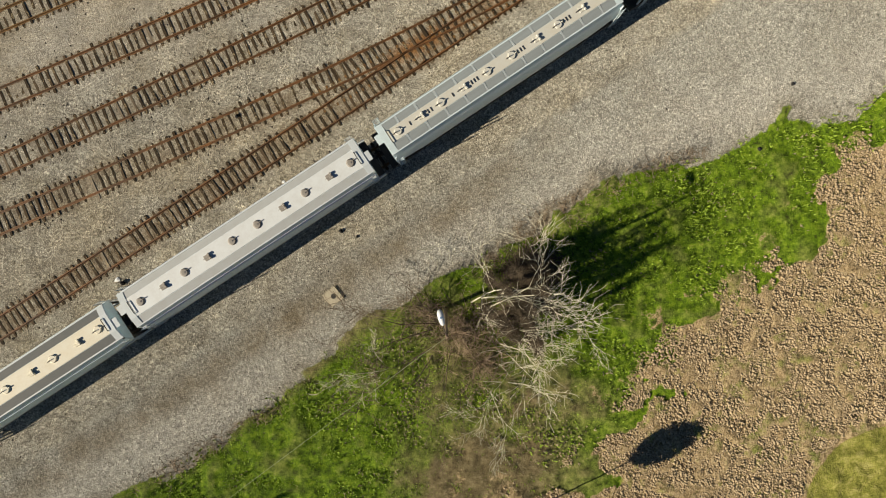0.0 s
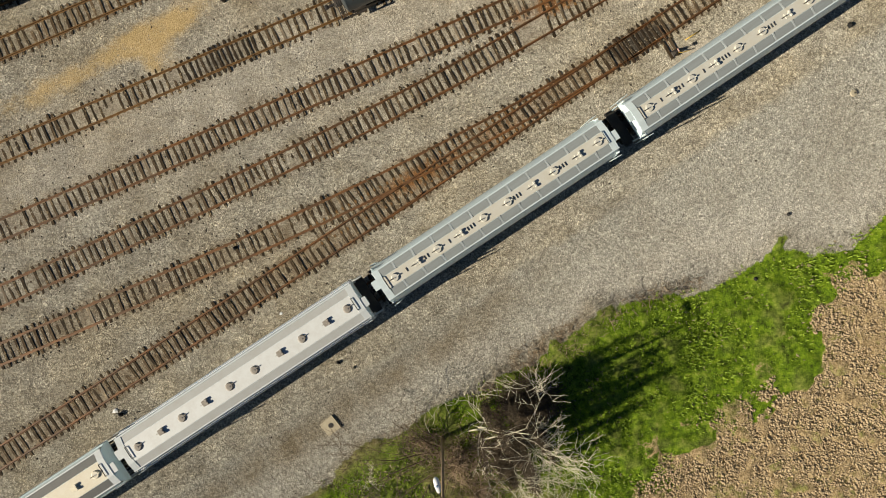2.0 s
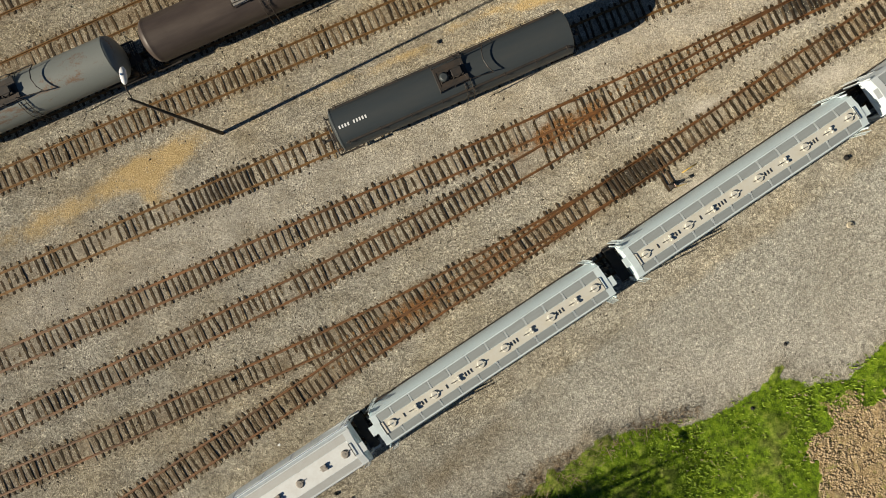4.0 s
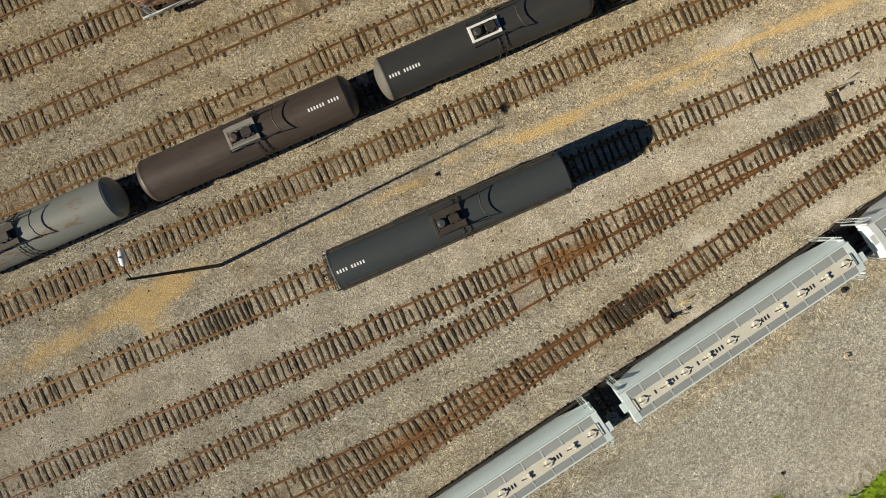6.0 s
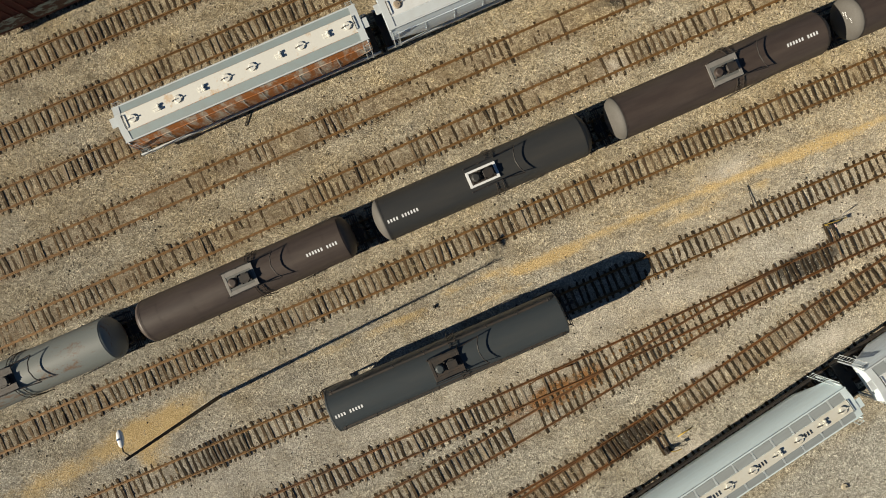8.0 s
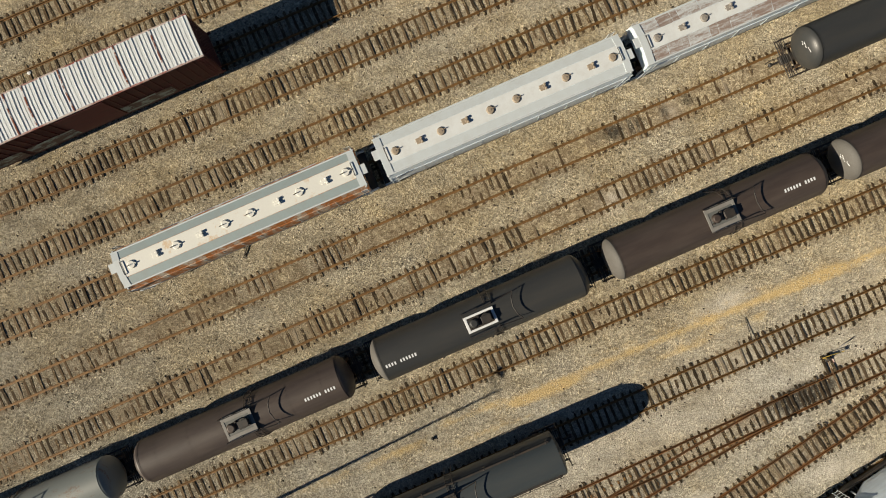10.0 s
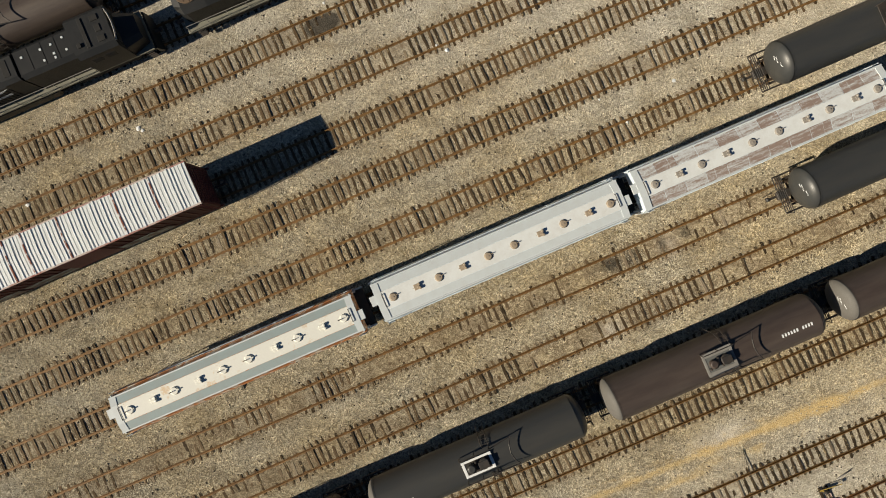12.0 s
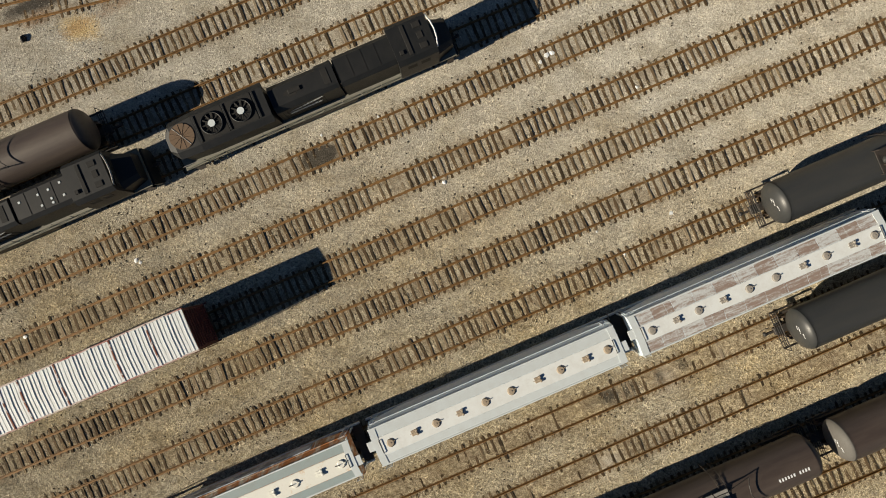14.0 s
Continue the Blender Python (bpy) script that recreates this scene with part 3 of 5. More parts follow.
    # relief
    z = drop_off(x, y) + np.where(near, ((n2 - 0.5) * 0.05 + (n1 - 0.5) * 0.05) * (1 - 0.5 * bed) - 0.008 * bed, 0.0) + fill
    z = z + np.where(near, field * ((vnoise(x, y, 1.9, 8) - 0.5) * 0.32 + (vnoise(x, y, 0.9, 9) - 0.5) * 0.12), 0)
    z = z + np.where(near, grass * (1 - field) * ((n2 - 0.5) * 0.22 + (n1 - 0.4) * 0.3 + (vnoise(x, y, 2.6, 14) - 0.5) * 0.12), 0)
    nx, ny = len(xs), len(ys)
    idx = np.arange(nx * ny).reshape(ny, nx)
    faces = np.stack([idx[:-1, :-1], idx[:-1, 1:], idx[1:, 1:], idx[1:, :-1]], -1).reshape(-1, 4)
    me = bpy.data.meshes.new("ground")
    me.vertices.add(nx * ny)
    me.vertices.foreach_set("co", np.stack([x, y, z], 1).ravel())
    me.loops.add(faces.size)
    me.loops.foreach_set("vertex_index", faces.ravel())
    me.polygons.add(len(faces))
    me.polygons.foreach_set("loop_start", np.arange(0, faces.size, 4))
    me.update(calc_edges=True)
    me.polygons.foreach_set("use_smooth", np.ones(len(faces), bool))
    for name, values in (("grass", grass), ("field", field), ("road", road), ("sand", sand), ("rust", rust), ("oil", oil), ("bed", bed), ("tan", tan),
                         ("pale", pale), ("clean", clean), ("mud", mud), ("dry", dry), ("lawn", lawn)):
        a = me.attributes.new(name, "FLOAT", "POINT")
        a.data.foreach_set("value", np.clip(values, 0, 1.5).astype(np.float32))
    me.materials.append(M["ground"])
    return tagged(new("ground", me), "grey and tan ballast gravel, road, grass and tilled earth", "ground", kind="structure")


ground = build_ground()

# ---- vehicles: running gear shared by all cars ----
RAIL_TOP = 0.2


def wheel_mesh():
    bm = new_bm()
    prof = [(0.0, 0.06), (0.12, 0.06), (0.14, 0.02), (0.34, 0.02), (0.38, 0.07), (0.455, 0.07), (0.455, -0.03), (0.5, -0.045), (0.5, -0.07), (0.36, -0.06), (0.14, -0.03), (0.0, -0.06)]
    seg = 20
    rings = []
    for r, y in prof:
        rings.append([(max(r, 0.002) * math.cos(a), y, max(r, 0.002) * math.sin(a)) for a in (2 * math.pi * i / seg for i in range(seg))])
    loft(bm, rings, True, True, True)
    return to_mesh("wheel", bm, "wheel")


WHEEL = wheel_mesh()


def sideframe_mesh():
    bm = new_bm()
    pts = [(-1.15, 0.52), (-0.95, 0.68), (-0.45, 0.72), (0.45, 0.72), (0.95, 0.68), (1.15, 0.52), (1.0, 0.42), (0.8, 0.44), (0.45, 0.24), (-0.45, 0.24), (-0.8, 0.44), (-1.0, 0.42)]
    for s in (-1, 1):
        loft(bm, [[(x, s * 1.0 - 0.07, z) for x, z in pts], [(x, s * 1.0 + 0.07, z) for x, z in pts]])
    box(bm, (0, 0, 0.55), (0.38, 2.1, 0.28), 0.03)
    return to_mesh("truck_frame", bm, "steel_dark")


FRAME = sideframe_mesh()


def truck(parent, x):
    t = part("truck", FRAME, "", parent, at=pose(x, 0, RAIL_TOP))
    for dx in (-0.88, 0.88):
        axle = part("axle", AXLE, "", t, at=pose(dx, 0, 0.455))
        for s in (-1, 1):
            part("wheel", WHEEL, "", t, at=pose(dx, s * 0.75, 0.455, 0, 0, 0 if s > 0 else 180))


AXLE = to_mesh("axle", rod(new_bm(), (0, -0.7, 0), (0, 0.7, 0), 0.08, 10), "wheel")


def coupler(parent, x, s):
    bm = new_bm()
    box(bm, (x + s * 0.25, 0, 0.85), (0.75, 0.16, 0.18), 0.02)
    box(bm, (x + s * 0.68, 0.03, 0.85), (0.26, 0.3, 0.28), 0.06)
    part("coupler", bm, "steel_dark", parent)
    bm = new_bm()
    pipe(bm, [(x + s * 0.2, 0.35, 0.8), (x + s * 0.5, 0.33, 0.62), (x + s * 0.8, 0.25, 0.5)], 0.03)
    part("brake_hose", bm, "black_grime", parent)


def ladder(parent, x, y, z0, z1, mat, along=True):
    bm = new_bm()
    w = 0.21
    a, b = ((x - w, y), (x + w, y)) if along else ((x, y - w), (x, y + w))
    for q in (a, b):
        rod(bm, (*q, z0), (*q, z1), 0.025, 5)
    z = z0 + 0.15
    while z < z1:
        rod(bm, (*a, z), (*b, z), 0.018, 5)
        z += 0.33
    part("ladder", bm, mat, parent)


# ---- covered hoppers ----
def round_hatch_mesh(mat):
    bm = new_bm()
    rod(bm, (0, 0, 0), (0, 0, 0.05), 0.29, 24)
    rod(bm, (0, 0, 0.05), (0, 0, 0.09), 0.29, 24, 0.2)
    rod(bm, (0, 0, 0.09), (0, 0, 0.13), 0.05, 10)
    box(bm, (0.31, 0.06, 0.06), (0.12, 0.06, 0.12), 0.015)
    rod(bm, (0.1, 0.03, 0.11), (0.36, 0.08, 0.11), 0.02, 6)
    return to_mesh("round_hatch", bm, mat)


def square_hatch_mesh(mat):
    bm = new_bm()
    box(bm, (-0.02, 0, 0.03), (0.36, 0.4, 0.06), 0.02)
    box(bm, (0.2, 0.14, 0.1), (0.16, 0.18, 0.16), 0.03)
    box(bm, (0.2, -0.14, 0.1), (0.16, 0.18, 0.16), 0.03)
    box(bm, (0.12, 0, 0.09), (0.2, 0.2, 0.08), 0.02)
    rod(bm, (-0.3, 0, 0.08), (0.2, 0, 0.14), 0.025, 6)
    return to_mesh("square_hatch", bm, mat)


def arch_hatch_mesh(mat):
    """A domed lid on a low neck, hinged across the roof."""
    bm = new_bm()
    rod(bm, (0, 0, 0), (0, 0, 0.075), 0.28, 24)
    rod(bm, (0, 0, 0.075), (0, 0, 0.1), 0.28, 24, 0.22)
    box(bm, (0.3, 0, 0.08), (0.1, 0.09, 0.12), 0.015)
    return to_mesh("domed_hatch", bm, mat)


HATCH = {}


def hatch(kind, mat):
    if (kind, mat) not in HATCH:
        HATCH[kind, mat] = {"R": round_hatch_mesh, "S": square_hatch_mesh, "D": arch_hatch_mesh}[kind](mat)
    return HATCH[kind, mat]


HATCH_SPOTS = (0.065, 0.16, 0.25, 0.345, 0.45, 0.555, 0.66, 0.755, 0.855, 0.945)
HATCH_KINDS = "RSRSRRSRSR"


def hopper(m, label, L, strip, panel, edge, side, lid, round_kind="R", ribs=0, group="", battens=False, stripe=False, end_mat=None, wide=1.14, tuck=0.0, posts=7, post_mat=None):
    k0 = wide / 2
    e = 1.42 - tuck
    car = thing("covered_hopper_car", m, label, "train car", group)
    h = L / 2

    def side_y(z):
        u = min(max((4.38 - z) / 2.1, 0), 1)
        return e - 0.02 + ((1.52 if ribs else 1.66) - e) * (1 - (1 - u) ** 2.4)
    half = [(side_y(4.38 - 2.1 * u), 4.38 - 2.1 * u) for u in (0, 0.07, 0.15, 0.24, 0.34, 0.46, 0.6, 0.78, 1.0)] + [(1.42, 1.85), (1.2, 1.5)]
    ring = half + [(-y, z) for y, z in reversed(half)] + [(-k0, 4.56), (k0, 4.56)]
    rings = []
    for x, lift in ((-h, 3.2), (-h + 0.25, 3.05), (-h + 2.4, 1.5), (h - 2.4, 1.5), (h - 0.25, 3.05), (h, 3.2)):
        rings.append([(x, y, max(z, lift)) for y, z in ring])
    part("body", loft(new_bm(), rings), side, car)
    # roof: hatch strip, two sloping panels, raised eaves
    bm = new_bm()
    box(bm, (0, 0, 4.575), (L - 0.9, wide, 0.05), 0.012)
    part("hatch_strip", bm, strip, car)
    for s in (-1, 1):
        n = 12 if panel == "roof_rust" else ribs + 1
        for i in range(n):
            x0, x1 = -h + 0.12 + (L - 0.24) * i / n, -h + 0.12 + (L - 0.24) * (i + 1) / n - (0.03 if n > 1 else 0)
            if ribs:
                x0, x1 = (-h + 0.8 + (L - 1.6) * (i + q) / ribs for q in (-0.5, 0.5))
                x0, x1 = max(x0 + 0.09, -h + 0.5), min(x1 - 0.09, h - 0.5)
            bm = new_bm()
            loft(bm, [[(x, s * (k0 + 0.02), 4.572), (x, s * (e - 0.06), 4.392 + 0.16 * tuck), (x, s * (e - 0.06), 4.37), (x, s * (k0 + 0.02), 4.55)] for x in (x0, x1)])
            part("roof_panel", bm, panel, car)
        bm = new_bm()
        box(bm, (0, s * e, 4.38), (L + 0.06, 0.11, 0.11), 0.02)
        part("eave", bm, edge, car)
        for i in range(ribs):
            x = -h + 0.8 + (L - 1.6) * (i + 0.5) / ribs
            bm = new_bm()
            loft(bm, [[(x - 0.06, s * k0, 4.61), (x - 0.06, s * (e - 0.05), 4.425), (x - 0.06, s * (e - 0.05), 4.37), (x - 0.06, s * k0, 4.55)],
                      [(x + 0.06, s * k0, 4.61), (x + 0.06, s * (e - 0.05), 4.425), (x + 0.06, s * (e - 0.05), 4.37), (x + 0.06, s * k0, 4.55)]])
            part("roof_rib", bm, "grate_rib", car)
        if ribs == 0:
            for i in range(1, 7):
                x = -h + L * i / 7
                bm = new_bm()
                loft(bm, [[(x + d, s * (k0 + 0.01), 4.578), (x + d, s * (e - 0.05), 4.396), (x + d, s * (e - 0.05), 4.37), (x + d, s * (k0 + 0.01), 4.55)] for d in (-0.02, 0.02)])
                part("roof_seam", bm, panel, car)
        # sill along the foot of the side, and a stripe of trim near the top
        bm = new_bm()
        box(bm, (0, s * (1.38 if ribs else 1.47), 1.32), (L + 1.0, 0.14, 0.3), 0.02)
        # ribbed cars: shade at the foot of the side put into the sill colour
        part("side_sill", bm, "steel_dark" if ribs else edge, car)
        for z, mat, t in ((3.86, "white_clean", 0.05), (3.74, "blue_line", 0.09), (3.62, "white_clean", 0.05)) if stripe else () if ribs else ((3.68, side, 0.06),):
            part("side_stripe" if stripe else "top_chord", box(new_bm(), (0, s * (side_y(z) + 0.005), z), (L - 0.2, 0.05, t), 0.01), mat, car)
        for i in range(0 if ribs else posts):
            x = -h + 2.6 + (L - 5.2) * i / (posts - 1)
            bm = new_bm()
            loft(bm, [[(x + d, s * (side_y(z) + 0.02), z) for z in (3.66, 3.4, 3.0, 2.6, 2.3)] + [(x + d, s * 1.4, 1.85), (x + d, s * 1.25, 3.66)] for d in (-0.03, 0.03)])
            part("side_post", bm, post_mat or side, car)
    for k, kind in zip(HATCH_SPOTS, HATCH_KINDS):
        kind = round_kind if kind == "R" else kind
        part("hatch", hatch(kind, lid), "", car, at=pose(-h + L * k, 0, 4.6))
        if kind == "D" or battens:
            bm = new_bm()
            pipe(bm, [(-h + L * k - 0.44, 0, 4.62), (-h + L * k - 0.4, 0, 4.68), (-h + L * k - 0.1, 0, 4.8)], 0.03)
            part("hatch_lever", bm, "steel_dark", car)
    if battens:
        for k, row in ((0.115, (0,)), (0.2, (-0.13, 0.13)), (0.3, (0,)), (0.393, (-0.24, 0, 0.24)), (0.592, (-0.24, 0, 0.24)), (0.79, (-0.24, 0, 0.24))):
            for d in row:
                bm = new_bm()
                box(bm, (-h + L * k + d, 0, 4.63), (0.05, 0.3, 0.05), 0.01)
                part("batten", bm, "steel_dark", car)
    # ends: crossover platforms, end posts, ladders, draught gear
    for s in (-1, 1):
        bm = new_bm()
        loft(bm, [[(x, -e, 4.43), (x, -k0, 4.62), (x, k0, 4.62), (x, e, 4.43), (x, e, 4.38), (x, k0, 4.57), (x, -k0, 4.57), (x, -e, 4.38)] for x in (s * (h - 0.5), s * (h - 0.02))])
        box(bm, (s * (h + 0.18), -0.25 * s, 4.55), (0.42, 0.7, 0.05), 0.015)
        part("end_walkway", bm, edge, car)
        bm = new_bm()
        pipe(bm, [(s * (h - 0.5), -0.45, 4.6), (s * (h - 0.5), -0.45, 4.72), (s * (h - 0.5), 0.45, 4.72), (s * (h - 0.5), 0.45, 4.6)], 0.03)
        part("grab_iron", bm, "steel_dark", car)
        for y in (-1.35, 1.35):
            part("end_post", box(new_bm(), (s * (h - 0.12), y, 2.85), (0.12, 0.12, 2.9), 0.015), end_mat or edge, car)
            part("end_post", box(new_bm(), (s * (h - 1.3), y * 0.75, 2.2), (0.1, 0.1, 1.7), 0.015), end_mat or edge, car)
        bm = new_bm()
        box(bm, (s * (h + 0.1), 0, 1.2), (0.75, 2.9, 0.22), 0.02)
        box(bm, (s * (h - 1.4), 0, 1.15), (2.6, 0.6, 0.3), 0.02)
        part("end_platform", bm, "steel_dark", car)
        ladder(car, s * (h - 0.35), 1.6, 1.2, 4.4, edge)
        ladder(car, s * (h - 0.35), -1.6, 1.2, 4.4, edge)
        coupler(car, s * (h + 0.35), s)
        truck(car, s * (h - 1.7))
    for x in (-0.3, -0.1, 0.1, 0.3):
        bm = new_bm()
        loft(bm, [[(x * L + a, b, z) for a, b in ((-q, -w), (q, -w), (q, w), (-q, w))] for z, q, w in ((1.55, 1.3, 1.2), (0.75, 0.35, 0.5))])
        part("outlet_bay", bm, side, car)
    return car


def on_track(name, x, flip=False):
    f = TRACKS[name][0]
    a = math.degrees(math.atan((f(x + 5) - f(x - 5)) / 10))
    return pose(x, f(x), 0, 0, 0, a + (180 if flip else 0))


SPUR_GROUP, ROW_GROUP = "hopper cars of the train beside the road", "hopper cars standing in the yard"
hopper(on_track("spur", -30.6), "grey covered hopper car with cream hatch strip and dark roof", 19.2, "cream", "grate_dark", "white_cool", "side_pale", "cream", "D", group=SPUR_GROUP, end_mat="steel_dark", wide=1.36, tuck=0.12)
hopper(on_track("spur", -13.5), "white covered hopper car with grey roof panels and round hatches", 19.4, "white", "grate_light", "white_cool", "side_white", "lid", "R", group=SPUR_GROUP, stripe=True, wide=1.4, tuck=0.14)
for x in (3.75, 20.95):
    hopper(on_track("spur", x), "pale grey covered hopper car with ribbed roof and cream hatch strip", 18.8, "strip_pale", "grate_mid", "side_grey", "side_pale", "strip_pale", "D", ribs=11, group=SPUR_GROUP, battens=True, wide=0.92, tuck=0.34)
hopper(on_track("spur", 38.1), "white covered hopper car with dark mesh roof panels", 19.2, "white", "grate_mid", "white_cool", "side_white", "white", "D", ribs=11, group=SPUR_GROUP, wide=1.0, tuck=0.2)
rust_car = hopper(on_track("siding_f", -13.25), "covered hopper car with rust-streaked orange sides and ivory hatch strip", 18.1, "ivory_rust", "grate_blue", "white_cool", "side_rust", "ivory_rust", "D", group=ROW_GROUP, wide=1.3, tuck=0.16, posts=10, post_mat="ivory_rust")
bm = new_bm()
loft(bm, [[(x, 1.605, 3.62), (x, 1.655, 2.9), (x, 1.645, 2.4), (x, 1.6, 2.4), (x, 1.56, 3.62)] for x in (-5.6, 6.2)])
part("graffiti", bm, "graffiti_blue", rust_car, "swirled blue and white graffiti")
hopper(on_track("siding_f", 4.85), "white covered hopper car with round tan hatch lids", 18.3, "white", "white_cool", "white_cool", "side_white", "lid_tan", "R", group=ROW_GROUP, wide=1.3, tuck=0.1)
hopper(on_track("siding_f", 22.85), "white covered hopper car with brown rust patches on its roof", 18.7, "white", "roof_rust", "white_cool", "side_white", "lid", "R", group=ROW_GROUP)


# ---- tank cars ----
def tank_ring(x, r, seg=40, zc=2.75):
    return [(x, r * math.sin(2 * math.pi * i / seg), zc + r * math.cos(2 * math.pi * i / seg)) for i in range(seg)]


def lettering(parent, x0, chars, R, theta, zc, flip=False, height=0.23):
    """Bars of the size of the car's painted characters, laid on the shell."""
    s = -1 if flip else 1
    for i, c in enumerate(chars):
        if c == " ":
            continue
        bm = new_bm()
        box(bm, (s * i * 0.215, 0, 0.006), (0.115, height, 0.014))
        part("lettering", bm, "white_clean", parent, at=pose(x0, 0, zc) @ pose(0, 0, 0, -theta, 0, 0) @ pose(0, 0, R))


def tank_car(m, label, L, shell, head, R=1.58, hood="steel_dark", group="", text=None, side_walk=False, bands=0, dish=0.75, head_text=False):
    zc = RAIL_TOP + 0.98 + R
    car = thing("tank_car", m, label, "train car", group)
    h = L / 2
    rings = [tank_ring(x, R, 40, zc) for x in (-h + dish, h - dish)]
    part("tank_shell", loft(new_bm(), rings, True, True, False), shell, car)
    for s in (-1, 1):
        rings = []
        for i in range(9):
            a = math.pi / 2 * i / 8
            rings.append(tank_ring(s * (h - dish + dish * math.sin(a)), max(R * math.cos(a), 0.01), 40, zc))
        part("tank_head", loft(new_bm(), rings, True, True, True), head if s < 0 else shell, car)
        bm = new_bm()
        loft(bm, [tank_ring(s * (h - dish) + d, R + 0.012, 40, zc) for d in (-0.04, 0.04)], True, True, False)
        part("weld_band", bm, shell, car)
    for i in range(bands):
        x = -h + 0.75 + (L - 1.5) * (i + 0.5) / bands
        band = loft(new_bm(), [tank_ring(x + d, R + 0.006, 40, zc) for d in (-0.035, 0.035)], True, True, False)
        part("weld_band", band, shell, car)
    top = zc + R
    # top fittings: platform, manway, valve bonnet
    bm = new_bm()
    wd = 0.5 if hood == "white_clean" else 0.68
    for y in (-wd, wd):
        box(bm, (0, y, top + 0.03), (2.2, 0.16 if hood == "white_clean" else 0.34, 0.05), 0.012)
    for x in (-1.0, 1.0):
        box(bm, (x, 0, top + 0.034), (0.2, 1.16 if hood == "white_clean" else 1.6, 0.05), 0.012)
    part("top_platform", bm, hood, car)
    part("grating", box(new_bm(), (0, 0, top + 0.01), (1.84, 2 * wd - 0.2, 0.04), 0.008), "grate_dark" if hood == "head_pale" else "steel_dark", car)
    for x, y, q in ((-0.12, 0.3, 0.07), (0.75, -0.25, 0.09), (-0.8, -0.28, 0.06), (0.08, -0.3, 0.06)):
        part("valve", rod(new_bm(), (x, y, top), (x, y, top + 0.3), q, 8), "steel_dark", car)
    bm = new_bm()
    rod(bm, (-0.5, 0, top - 0.1), (-0.5, 0, top + 0.28), 0.3, 20)
    rod(bm, (-0.5, 0, top + 0.28), (-0.5, 0, top + 0.36), 0.34, 20, 0.2)
    part("manway", bm, shell, car)
    bm = new_bm()
    rod(bm, (0.4, 0, top - 0.1), (0.4, 0, top + 0.34), 0.36, 16)
    box(bm, (0.4, 0, top + 0.37), (0.72, 0.5, 0.06), 0.02)
    part("valve_bonnet", bm, "steel_dark", car)
    for s in (-1, 1):
        bm = new_bm()
        pipe(bm, [(-1.1, s * 0.85, top - 0.2), (-1.1, s * 0.85, top + 0.55), (1.1, s * 0.85, top + 0.55), (1.1, s * 0.85, top - 0.2)], 0.035, 6)
        pipe(bm, [(0.0, s * 0.85, top + 0.55), (0.0, s * 0.85, top - 0.2)], 0.03)
        part("handrail", bm, "steel_dark", car)
        # side ladder from platform to sill
        for dx in (-0.25, 0.25):
            pts = [(0.9 + dx, s * (R + 0.08) * math.sin(a), zc + (R + 0.08) * math.cos(a)) for a in (0.55, 0.8, 1.1, 1.4, 1.65)] + [(0.9 + dx, s * (R + 0.12), 1.1)]
            part("ladder_stile", pipe(new_bm(), pts, 0.028), "steel_dark", car)
        for a in (0.7, 0.95, 1.2, 1.45, 1.7):
            part("ladder_rung", rod(new_bm(), (0.65, s * (R + 0.08) * math.sin(a), zc + (R + 0.08) * math.cos(a)), (1.15, s * (R + 0.08) * math.sin(a), zc + (R + 0.08) * math.cos(a)), 0.02, 5), "steel_dark", car)
    # dark curved outline past the platform, added as a bent pipe
    bm = new_bm()
    pipe(bm, [(1.1, 0.85, top + 0.4), (2.75, 1.0, top + 0.12), (2.5, 0.6, top + 0.3), (2.38, 0, top + 0.38), (2.5, -0.6, top + 0.3), (2.75, -1.0, top + 0.12), (1.1, -0.85, top + 0.4)], 0.04, 5)
    part("guard_rail", bm, "steel_dark", car)
    # underframe: stub sills, end platforms, end rails
    for s in (-1, 1):
        bm = new_bm()
        box(bm, (s * (h - 1.1), 0, 1.0), (3.2, 0.6, 0.32), 0.03)
        box(bm, (s * (h - 1.4), 0, 1.4), (0.5, 2.0, 0.6), 0.05)
        part("stub_sill", bm, "steel_dark", car)
        for x in (-0.08, 0.06, 0.2, 0.38):
            part("platform_slat", box(new_bm(), (s * (h + x), 0, 1.15), (0.06, 2.9, 0.06), 0.01), "steel_dark", car)
        for y in (-0.9, -0.3, 0.3, 0.9):
            part("platform_bearer", box(new_bm(), (s * (h + 0.15), y, 1.12), (0.5, 0.06, 0.06), 0.01), "steel_dark", car)
        for y in (-1.4, 1.4):
            part("side_step", box(new_bm(), (s * (h - 0.6), y, 1.12), (1.9, 0.12, 0.12), 0.01), "steel_dark", car)
        bm = new_bm()
        pipe(bm, [(s * (h + 0.35), -1.4, 1.1), (s * (h + 0.35), -1.4, 2.2), (s * (h + 0.35), 1.4, 2.2), (s * (h + 0.35), 1.4, 1.1)], 0.03, 6)
        pipe(bm, [(s * (h + 0.35), -0.5, 1.15), (s * (h + 0.35), -0.5, 2.2)], 0.025)
        pipe(bm, [(s * (h + 0.35), 0.5, 1.15), (s * (h + 0.35), 0.5, 2.2)], 0.025)
        part("end_rail", bm, "steel_dark", car)
        coupler(car, s * (h + 0.45), s)
        truck(car, s * (h - 1.6))
    if side_walk:
        for s in (-1, 1):
            bm = new_bm()
            q, r = s * (R * 0.78 + 0.05), zc + R * 0.63
            box(bm, (0, q, r), (L - 1.2, 0.14, 0.05), 0.01)
            pipe(bm, [(-h + 0.6, q + s * 0.1, r + 0.16), (h - 0.6, q + s * 0.1, r + 0.16)], 0.022)
            for i in range(8):
                x = -h + 0.8 + (L - 1.6) * i / 7
                box(bm, (x, q + s * 0.04, r - 0.03), (0.09, 0.3, 0.16), 0.01)
